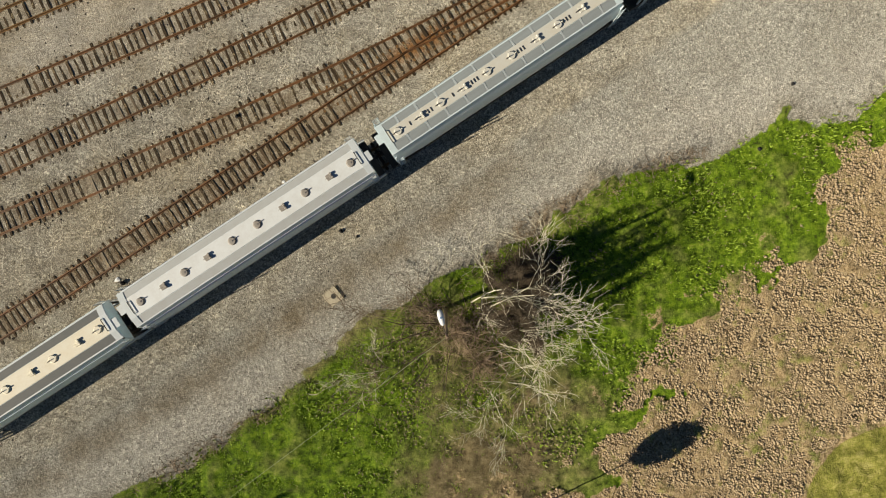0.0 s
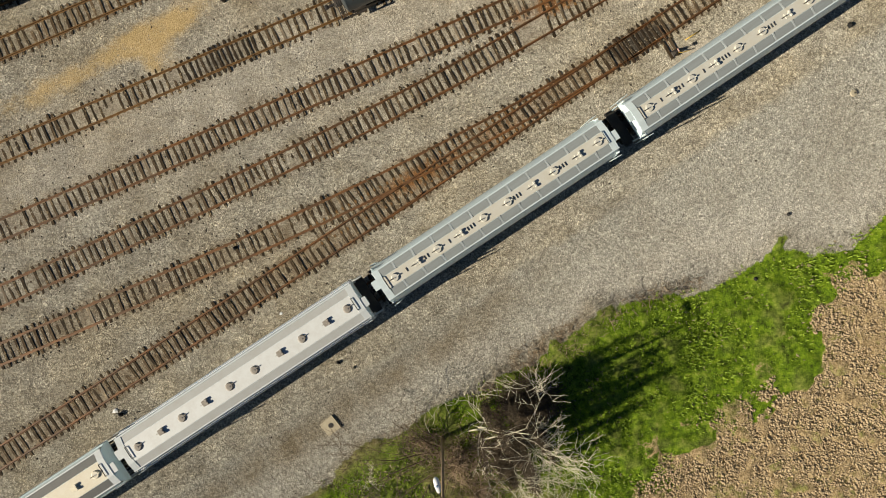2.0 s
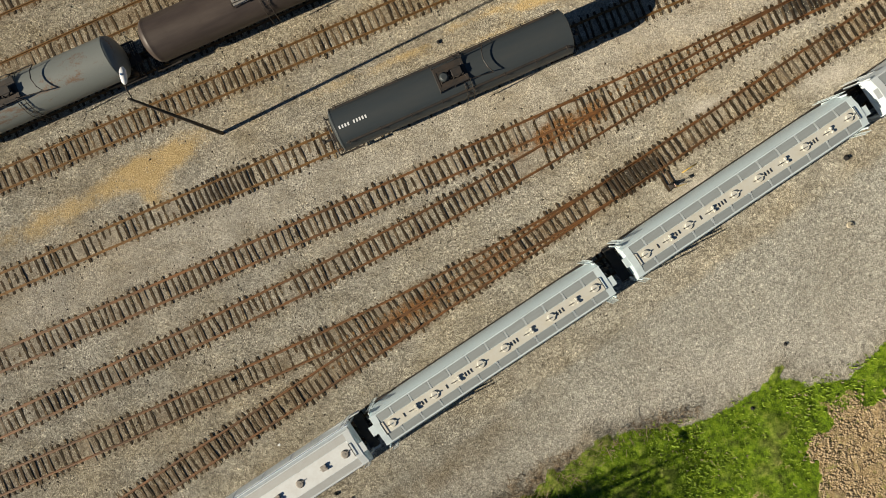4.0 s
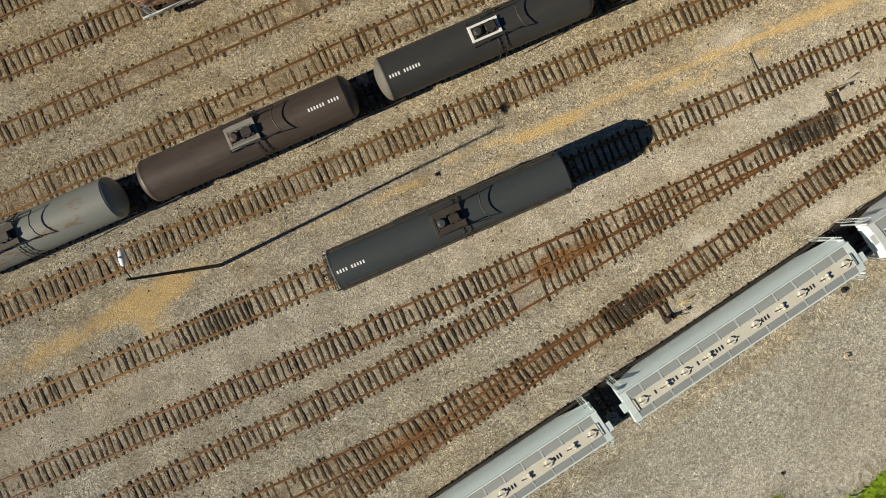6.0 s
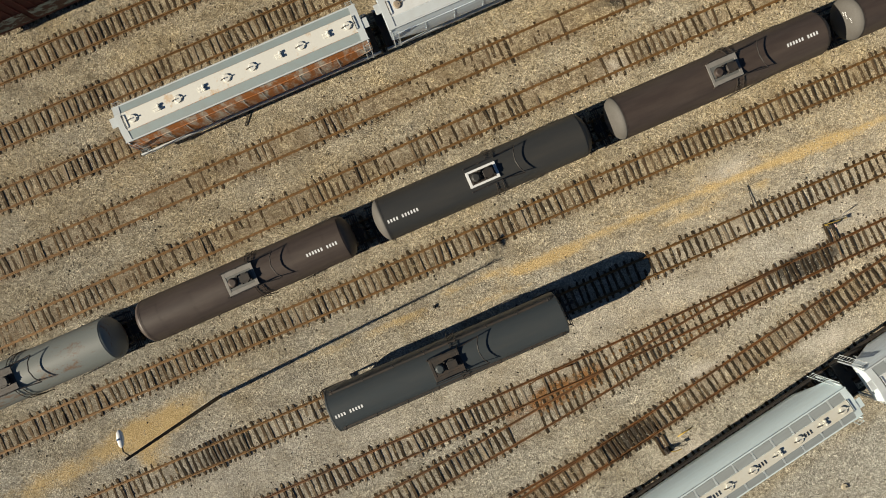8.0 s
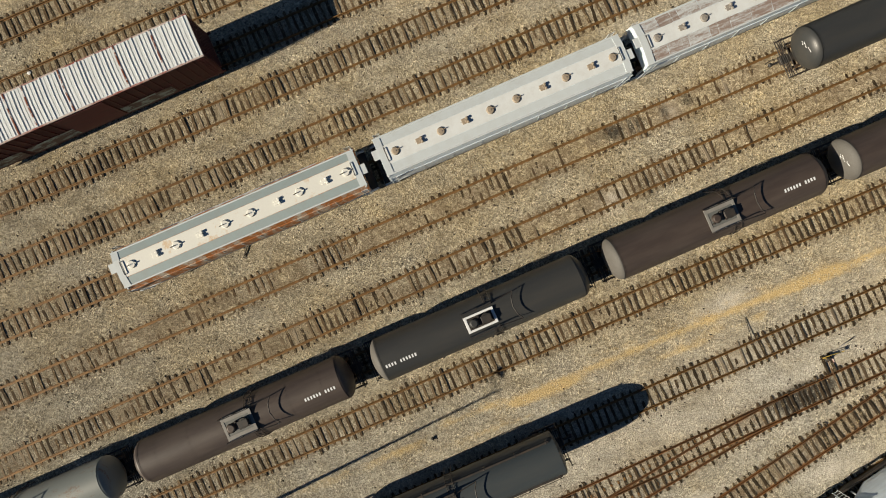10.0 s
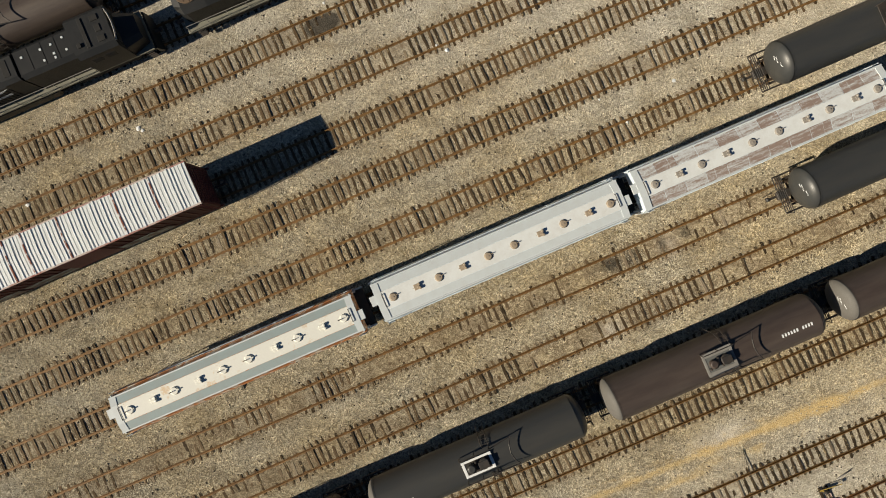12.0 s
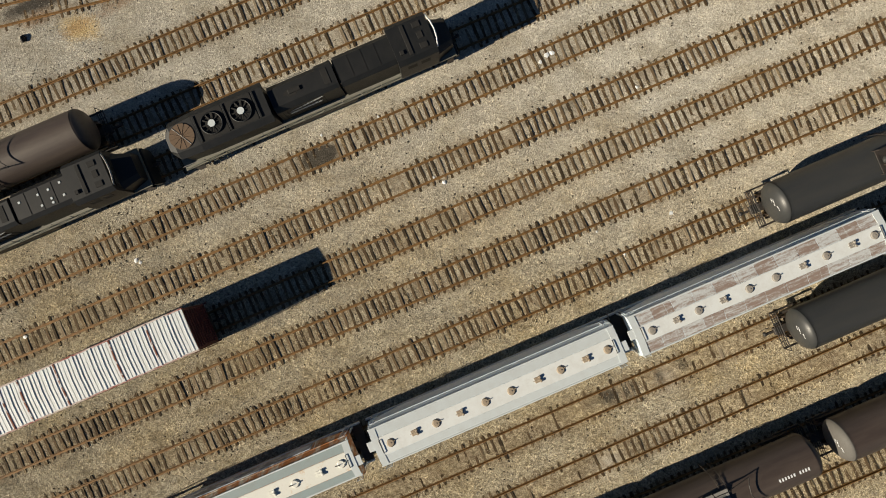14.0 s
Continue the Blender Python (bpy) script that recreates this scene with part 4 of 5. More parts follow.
            part("running_board", bm, "steel_dark", car)
    if head_text:
        # rows of small characters on the west end, as bars that follow the dish
        for row, (y0, count) in enumerate(((0.1, 4), (0.5, 5), (0.8, 3))):
            for i in range(count):
                zz = R * 0.6 - row * 0.16
                yy = y0 - 0.5 + i * 0.1
                xx = -(h - dish + dish * math.sqrt(max(0.02, 1 - (yy * yy + zz * zz) / (R * R)))) - 0.01
                bm = new_bm()
                box(bm, (0, 0, 0), (0.02, 0.05, 0.06))
                part("lettering", bm, "white_clean", car, at=pose(xx, yy, zc + zz, 0, 24, 0))
    if text:
        x0, chars, theta, flip = text
        lettering(car, x0, chars, R, theta, zc, flip)
    return car


TANKS = "tank cars standing in the yard"
# eleven character cells, four letters and six figures
MARK, SHORT_MARK = "#### ######", "#### #####"
tank_car(on_track("siding_a", 0.9), "slate grey tank car with side running boards, standing alone", 18.0, "tank_green", "tank_green", group=TANKS, text=(-8.4, SHORT_MARK, -9, False), side_walk=True, dish=0.3)
tank_car(on_track("siding_c", -29.8), "weathered light grey tank car with brown stains", 16.4, "tank_grey", "tank_grey", group=TANKS)
tank_car(on_track("siding_c", -13.25), "dark brown tank car with welded bands", 16.4, "tank_brown", "tank_brown", hood="head_pale", group=TANKS, text=(7.0, MARK, -10, True), bands=6)
tank_car(on_track("siding_c", 3.35), "black tank car with white painted platform", 16.4, "tank_black", "head_dusty", hood="white_clean", group=TANKS, text=(-7.2, MARK, -14, False))
tank_car(on_track("siding_c", 19.9), "brown tank car with dusty pale end", 16.5, "tank_brown", "head_dusty", hood="head_pale", group=TANKS, text=(6.8, MARK, -6, True))
tank_car(on_track("siding_c", 36.2), "brown tank car with white marks on its end", 16.4, "tank_brown", "head_dusty", group=TANKS, head_text=True)
tank_car(on_track("siding_e", 33.75), "black tank car with open end platform, beside the hoppers", 16.9, "tank_black", "tank_black", group=TANKS, head_text=True)
tank_car(on_track("siding_g", 31.95), "charcoal tank car with white lettering on its end", 16.9, "tank_black", "tank_black", group=TANKS, head_text=True)
tank_car(on_track("siding_m", -31.6), "brown tank car beside the locomotives", 16.9, "tank_brown", "tank_brown", group=TANKS)


# ---- boxcar ----
def boxcar(m, L=19.0):
    car = thing("boxcar", m, "dark red boxcar with white corrugated roof and graffiti", "train car")
    h, w, zt = L / 2, 1.5, 4.95
    bm = new_bm()
    box(bm, (0, 0, (1.1 + zt) / 2), (L, 2 * w, zt - 1.1), 0.02)
    part("body", bm, "boxcar_red", car)
    for s in (-1, 1):
        n = 30
        for i in range(n):
            x = -h + L * (i + 0.5) / n
            if abs(x) > 1.9:
                part("side_post", box(new_bm(), (x, s * (w + 0.03), 3.0), (0.09, 0.06, 3.6), 0.012), "boxcar_red", car)
        bm = new_bm()
        box(bm, (0, s * (w + 0.04), 2.95), (3.6, 0.08, 3.5), 0.02)
        part("sliding_door", bm, "boxcar_red", car)
        bm = new_bm()
        box(bm, (0, s * (w + 0.02), zt - 0.02), (L + 0.04, 0.12, 0.12), 0.02)
        part("eave", bm, "boxcar_edge", car)
        bm = new_bm()
        box(bm, (0, s * (w - 0.02), 1.05), (L + 0.4, 0.1, 0.3), 0.02)
        part("side_sill", bm, "boxcar_red", car)
        for x0, l in ((3.9, 4.0), (-3.4, 4.2), (-7.4, 3.0)):
            bm = new_bm()
            box(bm, (x0, s * (w + 0.066), 1.85), (l, 0.008, 1.3))
            part("graffiti", bm, "graffiti", car, "green and pale graffiti")
    # roof panels with raised seams, some of them rusted through
    n = 14
    for i in range(n):
        x0 = -h + L * i / n
        d = L / n
        bm = new_bm()
        loft(bm, [[(x, -w, zt + 0.03), (x, 0, zt + 0.12), (x, w, zt + 0.03), (x, w, zt - 0.02), (x, -w, zt - 0.02)] for x in (x0 + 0.01, x0 + d - 0.01)])
        part("roof_panel", bm, "box_roof", car)
        for j in range(1, 5):
            x = x0 + d * j / 5
            u = 0.026 + 0.034 * ((i * 7 + j * 13) % 5) / 4
            bm = new_bm()
            loft(bm, [[(x + q, -w + 0.05, zt + 0.02 + u), (x + q, 0, zt + 0.11 + u), (x + q, w - 0.05, zt + 0.02 + u), (x + q, w - 0.05, zt), (x + q, -w + 0.05, zt)] for q in (-0.03, 0.03)])
            part("roof_corrugation", bm, "box_roof", car)
        bm = new_bm()
        loft(bm, [[(x0 + q, -w - 0.02, zt + 0.075), (x0 + q, 0, zt + 0.165), (x0 + q, w + 0.02, zt + 0.075), (x0 + q, w + 0.02, zt), (x0 + q, -w - 0.02, zt)] for q in (-0.05, 0.05)])
        part("roof_seam", bm, "rust_seam" if i in (4, 5, 7, 10, 12) else "box_roof", car)
    for s in (-1, 1):
        for k in range(9):
            bm = new_bm()
            box(bm, (s * (h + 0.03), 0, 1.4 + 0.4 * k), (0.08, 2.7, 0.14), 0.03)
            part("end_corrugation", bm, "boxcar_red", car)
        ladder(car, s * (h - 0.3), -w - 0.12, 1.0, 4.8, "boxcar_red")
        coupler(car, s * (h + 0.2), s)
        truck(car, s * (h - 1.9))
    bm = new_bm()
    box(bm, (0, 0, 0.95), (L, 0.7, 0.35), 0.03)
    part("centre_sill", bm, "steel_dark", car)
    return car


boxcar(on_track("siding_i", -24.75))


# ---- locomotives ----
def fan(parent, x, y, z, r, hub, grille="black_grime"):
    bm = new_bm()
    seg = 28
    for ra, rb, za in ((r, r - 0.07, 0.12), ):
        loft(bm, [[(x + q * math.cos(2 * math.pi * i / seg), y + q * math.sin(2 * math.pi * i / seg), zz) for i in range(seg)] for q, zz in ((ra, z), (ra, z + za), (rb, z + za), (rb, z + 0.02))], True, True, False)
    f = part("radiator_fan", bm, "black", parent)
    bm = new_bm()
    rod(bm, (x, y, z + 0.03), (x, y, z + 0.12), 0.25, 18)
    part("fan_hub", bm, hub, f)
    for i in range(10):
        a = 2 * math.pi * i / 10
        bm = new_bm()
        c, s = math.cos(a), math.sin(a)
        p0, p1 = 0.24, r - 0.08
        w = 0.05
        vs = [bm.verts.new(v) for v in ((x + p0 * c - w * 0.5 * s, y + p0 * s + w * 0.5 * c, z + 0.05), (x + p1 * c - w * s, y + p1 * s + w * c, z + 0.05),
                                        (x + p1 * c + w * s, y + p1 * s - w * c, z + 0.09), (x + p0 * c + w * 0.5 * s, y + p0 * s - w * 0.5 * c, z + 0.09))]
        top = bmesh.ops.extrude_face_region(bm, geom=[bm.faces.new(vs)])
        for v in top["geom"]:
            if isinstance(v, bmesh.types.BMVert):
                v.co.z += 0.015
        part("fan_blade", bm, grille, f)
    return f


def hood(parent, name, x0, x1, w, z0, z1, mat="black", ch=0.3):
    """A hood section with chamfered roof edges."""
    ring = [(-w, z0), (-w, z1 - ch), (-w + ch, z1), (w - ch, z1), (w, z1 - ch), (w, z0)]
    bm = loft(new_bm(), [[(x, y, z) for y, z in ring] for x in (x0, x1)])
    return part(name, bm, mat, parent)


def locomotive(m, label, second=False):
    loco = thing("diesel_locomotive", m, label, "locomotive", "locomotives coupled together")
    bm = new_bm()
    box(bm, (0, 0, 1.62), (21.4, 3.0, 0.16), 0.02)
    part("deck", bm, "deck", loco)
    bm = new_bm()
    box(bm, (0, 0, 1.35), (20.6, 1.6, 0.5), 0.03)
    box(bm, (0, 0, 0.85), (5.6, 2.8, 0.95), 0.15)
    part("frame_and_fuel_tank", bm, "black", loco)
    # radiator section, rounded at the rear
    ring = lambda x, w, t: [(x, -w, 1.7), (x, -w, t - 0.75), (x, -w - (0.32 if w > 1.0 else 0.1), t - 0.35), (x, -w + 0.1, t), (x, w - 0.1, t), (x, w + (0.32 if w > 1.0 else 0.1), t - 0.35), (x, w, t - 0.75), (x, w, 1.7)]
    part("radiator_hood", loft(new_bm(), [ring(-10.4, 0.62, 4.2), ring(-9.9, 1.02, 4.5), ring(-8.2, 1.12, 4.62), ring(-2.9, 1.12, 4.62)]), "black", loco)
    bm = new_bm()
    rod(bm, (-9.15, 0, 4.45), (-9.15, 0, 4.66), 0.88, 28)
    lid = part("rear_grille", bm, "fan_rust" if not second else "black_grime", loco, "round rusty brown grille")
    for a in range(0, 180, 30):
        c, s = 0.85 * math.cos(radians(a)), 0.85 * math.sin(radians(a))
        bm = new_bm()
        rod(bm, (-9.15 - c, -s, 4.67), (-9.15 + c, s, 4.67), 0.03 if a == 120 else 0.018, 5)
        part("grille_bar", bm, "head_pale" if a == 120 else "fan_rust", lid)
    for x in (-6.9, -4.75):
        bm = new_bm()
        box(bm, (x, 0, 4.62), (1.95, 1.95, 0.06), 0.02)
        part("fan_panel", bm, "black_grime", loco)
        fan(loco, x, 0, 4.66, 0.78, "white_cool")
    bm = new_bm()
    box(bm, (-5.82, 0, 4.67), (0.14, 1.9, 0.12), 0.02)
    box(bm, (-7.98, 0, 4.67), (0.14, 1.9, 0.12), 0.02)
    box(bm, (-3.62, 0, 4.67), (0.14, 1.9, 0.12), 0.02)
    part("fan_divider", bm, "black", loco)
    hood(loco, "engine_hood", -2.7, 1.0, 0.98, 1.7, 4.3, "black", 0.35)
    bm = new_bm()
    rr = np.random.RandomState(7 if second else 3)
    ring2 = [(-1.0 + (0.75 + rr.uniform(-0.25, 0.3)) * math.cos(q), 0.26 * (1 + rr.uniform(-0.4, 0.5)) * math.sin(q)) for q in np.linspace(0, 6.283, 22)[:-1]]
    loft(bm, [[(px, py, 4.3) for px, py in ring2], [(px, py, 4.312) for px, py in ring2]])
    part("soot_patch", bm, "black_grime", loco)
    bm = new_bm()
    box(bm, (-0.9, 0, 4.36), (0.9, 0.3, 0.14), 0.04)
    part("exhaust_stack", bm, "black_grime", loco)
    hood(loco, "air_box", 0.9, 2.1, 1.0, 1.7, 4.4, "black", 0.25)
    bm = new_bm()
    box(bm, (1.45, 0, 4.41), (0.45, 1.15, 0.05), 0.01)
    part("vent", bm, "black_grime", loco)
    hood(loco, "equipment_hood", 2.3, 6.4, 1.1, 1.7, 4.35, "black", 0.28)
    bm = new_bm()
    for x in (3.3, 4.3, 5.3):
        box(bm, (x, 0, 4.36), (0.03, 1.6, 0.03))
    box(bm, (2.25, 0, 3.0), (0.1, 1.8, 2.5))
    part("hood_seam", bm, "black_grime", loco)
    # cab
    cab = hood(loco, "cab", 6.4, 9.3, 1.5, 1.7, 4.6, "black", 0.32)
    bm = new_bm()
    box(bm, (7.5, 0, 4.63), (0.28, 2.1, 0.08), 0.02)
    box(bm, (8.5, 0.75, 4.63), (0.55, 0.4, 0.08), 0.02)
    box(bm, (8.5, 0.0, 4.63), (0.4, 0.5, 0.06), 0.02)
    box(bm, (8.5, -0.75, 4.63), (0.55, 0.4, 0.08), 0.02)
    box(bm, (6.9, -0.7, 4.66), (0.3, 0.3, 0.14), 0.03)
    part("roof_fitting", bm, "black_grime", cab)
    for s in (-1, 1):
        bm = new_bm()
        for x in (7.3, 8.3):
            box(bm, (x, s * 1.5, 3.5), (0.7, 0.03, 0.6), 0.01)
        part("side_window", bm, "black_grime", cab)
        bm = new_bm()
        box(bm, (9.33, s * 0.62, 3.75), (0.05, 0.95, 0.55), 0.01)
        part("windscreen", bm, "black_grime", cab)
    bm = new_bm()
    pipe(bm, [(9.34, 1.2, 4.5), (9.5, 0.6, 4.6), (9.56, 0, 4.64), (9.5, -0.6, 4.6), (9.34, -1.2, 4.5)], 0.06, 6)
    part("visor", bm, "head_pale" if second else "white", cab)
    # nose
    part("nose", loft(new_bm(), [[(9.3, -1.35, 1.7), (9.3, -1.35, 3.1), (9.3, -0.9, 3.45), (9.3, 0.9, 3.45), (9.3, 1.35, 3.1), (9.3, 1.35, 1.7)],
                                 [(10.6, -0.95, 1.7), (10.6, -0.95, 2.8), (10.6, -0.65, 3.05), (10.6, 0.65, 3.05), (10.6, 0.95, 2.8), (10.6, 0.95, 1.7)]]), "black", loco)
    bm = new_bm()
    loft(bm, [[(10.7, -1.45, 1.5), (10.7, 1.45, 1.5), (10.7, 1.3, 0.4), (10.7, -1.3, 0.4)], [(10.85, -1.45, 1.5), (10.85, 1.45, 1.5), (11.05, 1.3, 0.4), (11.05, -1.3, 0.4)]])
    part("pilot", bm, "black", loco)
    for s in (-1, 1):
        # handrails and stanchions
        bm = new_bm()
        pipe(bm, [(-10.5, s * 1.46, 2.75), (6.3, s * 1.46, 2.75)], 0.025, 5)
        part("handrail", bm, "head_pale", loco)
        for i in range(12):
            x = -10.5 + 16.8 * i / 11
            bm = new_bm()
            rod(bm, (x, s * 1.46, 1.7), (x, s * 1.46, 2.75), 0.022, 5)
            part("stanchion", bm, "head_pale", loco)
        bm = new_bm()
        for i in range(13):
            x = -2.6 + i * 0.28
            box(bm, (x, s * 0.99, 2.8), (0.03, 0.03, 1.6))
        part("hood_door_seams", bm, "black_grime", loco)
        # emblem on the hood flank, plain shapes only
        bm = new_bm()
        loft(bm, [[(-1.9, s * 0.985, 3.2), (0.2, s * 0.985, 3.45), (0.7, s * 0.985, 3.75), (-1.4, s * 0.985, 3.4)], [(-1.9, s * 1.0, 3.2), (0.2, s * 1.0, 3.45), (0.7, s * 1.0, 3.75), (-1.4, s * 1.0, 3.4)]])
        box(bm, (-0.7, s * 0.99, 2.85), (2.4, 0.03, 0.26))
        part("emblem", bm, "white_cool", loco)
        for x in (-9.9, 10.2):
            bm = new_bm()
            for k in range(4):
                box(bm, (x, s * 1.38, 0.5 + 0.32 * k), (0.5, 0.3, 0.05), 0.01)
            part("step_well", bm, "steel_dark", loco)
        bm = new_bm()
        box(bm, (s * 6.9, 0, 0.75), (4.6, 2.3, 0.35), 0.05)
        for y in (-1.12, 1.12):
            box(bm, (s * 6.9, y, 0.72), (4.9, 0.16, 0.5), 0.06)
        bogie = part("bogie", bm, "black_grime", loco)
        for dx in (-1.7, 0.0, 1.7):
            part("axle", AXLE, "", bogie, at=pose(s * 6.9 + dx, 0, RAIL_TOP + 0.455))
            for q in (-1, 1):
                part("wheel", WHEEL, "", bogie, at=pose(s * 6.9 + dx, q * 0.75, RAIL_TOP + 0.455, 0, 0, 0 if q > 0 else 180))
        coupler(loco, s * 10.7, s)
    if second:
        for i, (x, y) in enumerate(((4.2, -0.5), (4.2, 0.3), (5.0, 0.35), (5.0, -0.3), (5.0, -0.6), (5.9, -0.4), (5.9, 0.5), (2.8, 0.3))):
            bm = new_bm()
            box(bm, (x, y, 4.37), (0.16, 0.16, 0.04), 0.01)
            part("roof_lug", bm, "white_cool", loco)
    return loco


locomotive(on_track("siding_l", -8.3), "black diesel locomotive with two roof fans, coupled in line")
locomotive(on_track("siding_l", -30.5), "black diesel locomotive with white roof lugs, coupled in line", True)

# ---- lamp posts ----
def lamp_post(base, top, head_turn, label, wood="pole"):
    b, t = Vector(base), Vector(top)
    post = thing("lamp_post", Matrix.Translation(b), label, "lamp post", "lamp posts")
    d = t - b
    bm = new_bm()
    rod(bm, (0, 0, -0.3), d, 0.15, 12, 0.075)
    part("pole", bm, wood, post)
    a = radians(head_turn)
    e = Vector((math.cos(a), math.sin(a), 0))
    bm = new_bm()
    pipe(bm, [d - Vector((0, 0, 0.6)), d + e * 0.5 + Vector((0, 0, 0.05)), d + e * 1.0 + Vector((0, 0, 0.1))], 0.035, 6)
    part("arm", bm, "pole", post)
    bm = new_bm()
    rings = []
    side = Vector((-e.y, e.x, 0))
    for k, w, hgt in ((0.75, 0.06, 0.05), (0.85, 0.14, 0.12), (1.2, 0.2, 0.17), (1.55, 0.18, 0.14), (1.72, 0.08, 0.06)):
        c = d + e * k + Vector((0, 0, 0.12))
        rings.append([c + side * (w * math.cos(2 * math.pi * i / 12)) + Vector((0, 0, hgt * math.sin(2 * math.pi * i / 12))) for i in range(12)])
    loft(bm, rings, True)
    head = part("lamp_head", bm, "lamp", post)
    bm = new_bm()
    q = d + e * 1.25 + Vector((0, 0, 0.3))
    rod(bm, q, q + Vector((0, 0, 0.12)), 0.06, 10)
    part("photocell", bm, "blue_line", head)


lamp_post((-16.24, 28.48, 0), (-16.82, 28.06, 13.0), 100, "tall dark wooden lamp post with white lamp head on the gravel")
lamp_post((0.15, -4.55, -0.9), (0.2, -5.2, 10.2), 105, "weathered brown lamp post with white lamp head among bare brush", "vine")

# ---- concrete pad with a round iron lid ----
pad = thing("concrete_pad", pose(-8.43, -3.68, -0.8, 0, 0, 38), "square tan concrete pad with a round iron lid, set in gravel", "manhole")
bm = new_bm()
box(bm, (0, 0, -0.02), (1.18, 1.18, 0.16), 0.02)
part("slab", bm, "concrete", pad)
bm = new_bm()
rod(bm, (0.05, 0, 0.05), (0.05, 0, 0.08), 0.2, 20)
rod(bm, (0.05, 0, 0.08), (0.05, 0, 0.1), 0.05, 10)
part("lid", bm, "steel_dark", pad)

marker = thing("survey_marker", pose(31.1, 21.6, -0.3), "small pale concrete cap with dark centre in the gravel", "manhole")
bm = new_bm()
rod(bm, (0, 0, -0.1), (0, 0, 0.08), 0.28, 16, 0.22)
part("cap", bm, "concrete", marker)
bm = new_bm()
rod(bm, (0.08, 0.02, 0.08), (0.08, 0.02, 0.11), 0.07, 12)
part("lid", bm, "steel_dark", marker)


# ---- switch stands ----
def switch_stand(x, y, turn, label, arm):
    st = thing("switch_stand", pose(x, y, 0, 0, 0, turn), label, "switch stand", "switch stands")
    for dy in (-0.28, 0.28):
        part("head_block", box(new_bm(), (0.05, dy, 0.05), (1.5, 0.2, 0.12), 0.02), "tie", st)
    bm = new_bm()
    box(bm, (0.5, 0, 0.18), (0.45, 0.4, 0.12), 0.02)
    loft(bm, [[(0.5 + a * k, b * k, z) for a, b in ((-1, -1), (1, -1), (1, 1), (-1, 1))] for z, k in ((0.22, 0.16), (0.6, 0.09))])
    part("stand", bm, "steel_dark", st)
    bm = new_bm()
    rod(bm, (0.5, 0, 0.55), (0.5, 0, 0.95), 0.025, 8)
    part("target_rod", bm, "steel_dark", st)
    bm = new_bm()
    box(bm, (0.5, 0, 0.95), (0.26, 0.02, 0.18), 0.005)
    part("target", bm, "boxcar_edge", st)
    bm = new_bm()
    pipe(bm, [(0.5, 0.05, 0.35), (0.75, 0.4, 0.4), arm], 0.03, 6)
    part("throw_lever", bm, "yellow", st)
    bm = new_bm()
    pipe(bm, [(0.4, 0, 0.16), (-1.9, 0, 0.14)], 0.025, 6)
    part("connecting_rod", bm, "rail_orange", st)


switch_stand(17.2, 24.9, -59, "low iron switch stand with yellow lever beside the track", (0.9, 1.0, 0.3))
switch_stand(29.8, 40.9, 114, "iron switch stand with pale lever beside the track", (0.6, -1.3, 0.45))

# ---- small litter and loose timber ----
random.seed(11)


def litter(x, y, s, mat, label, flat=0.5):
    bm = new_bm()
    bmesh.ops.create_icosphere(bm, subdivisions=1, radius=s)
    for v in bm.verts:
        v.co *= random.uniform(0.6, 1.3)
        v.co.z *= flat
    ob = new("litter", to_mesh("litter", bm, mat))
    ob.location = (x, y, float(drop_off(np.array(x), np.array(y))) + s * flat * 0.5)
    tagged(ob, label, "litter", "litter on the gravel")


for x, y, s in ((-22.1, 68.65, 0.2), (-21.8, 68.5, 0.15), (8.9, 84.1, 0.24), (9.3, 84.3, 0.2), (8.4, 83.6, 0.17), (15.7, 81.7, 0.16), (1.2, 74.5, 0.18), (0.4, 74.9, 0.12), (-8.1, 78.1, 0.12), (18.3, 72.2, 0.17),
                (14.8, 69.1, 0.12), (-3.8, 79.5, 0.12), (12.7, 70.8, 0.1), (-24.5, -2.35, 0.22), (-12.0, 5.0, 0.12), (-30.5, 62.9, 0.17)):
    litter(x, y, s, "white_clean", "scrap of white litter lying on the ballast", 0.35)
for x, y, s in ((-24.1, -2.6, 0.22), (0.0, 35.3, 0.16), (30.6, 26.6, 0.22), (-7.7, 1.3, 0.18), (-6.5, 0.9, 0.13), (-15.5, 9.9, 0.16), (24.0, 7.6, 0.2), (-31.0, 57.0, 0.2), (26.5, 12.5, 0.14), (7.0, 60.4, 0.1), (3.0, 13.2, 0.12), (-30.6, 85.4, 0.3)):
    litter(x, y, s, "black_grime", "dark lump of debris lying on the ballast", 0.8)


def loose_pole(a, b, r, mat, label):
    bm = new_bm()
    rod(bm, a, b, r, 7, r * 0.7)
    tagged(new("loose_timber", to_mesh("loose_timber", bm, mat)), label, "timber", "loose timber on the ballast")


loose_pole((-14.3, 48.9, 0.08), (-13.6, 50.9, 0.12), 0.05, "pole", "thin dark branch lying on tan ballast")
loose_pole((23.5, 44.4, 0.06), (24.1, 42.4, 0.2), 0.03, "pole", "dark rod leaning on the ballast beside a track")
loose_pole((18.3, 25.5, 0.08), (19.4, 26.2, 0.08), 0.05, "yellow", "yellowish plank lying beside the switch")
loose_pole((30.6, 42.2, 0.1), (31.6, 42.9, 0.12), 0.05, "head_pale", "pale stick lying beside the switch stand")


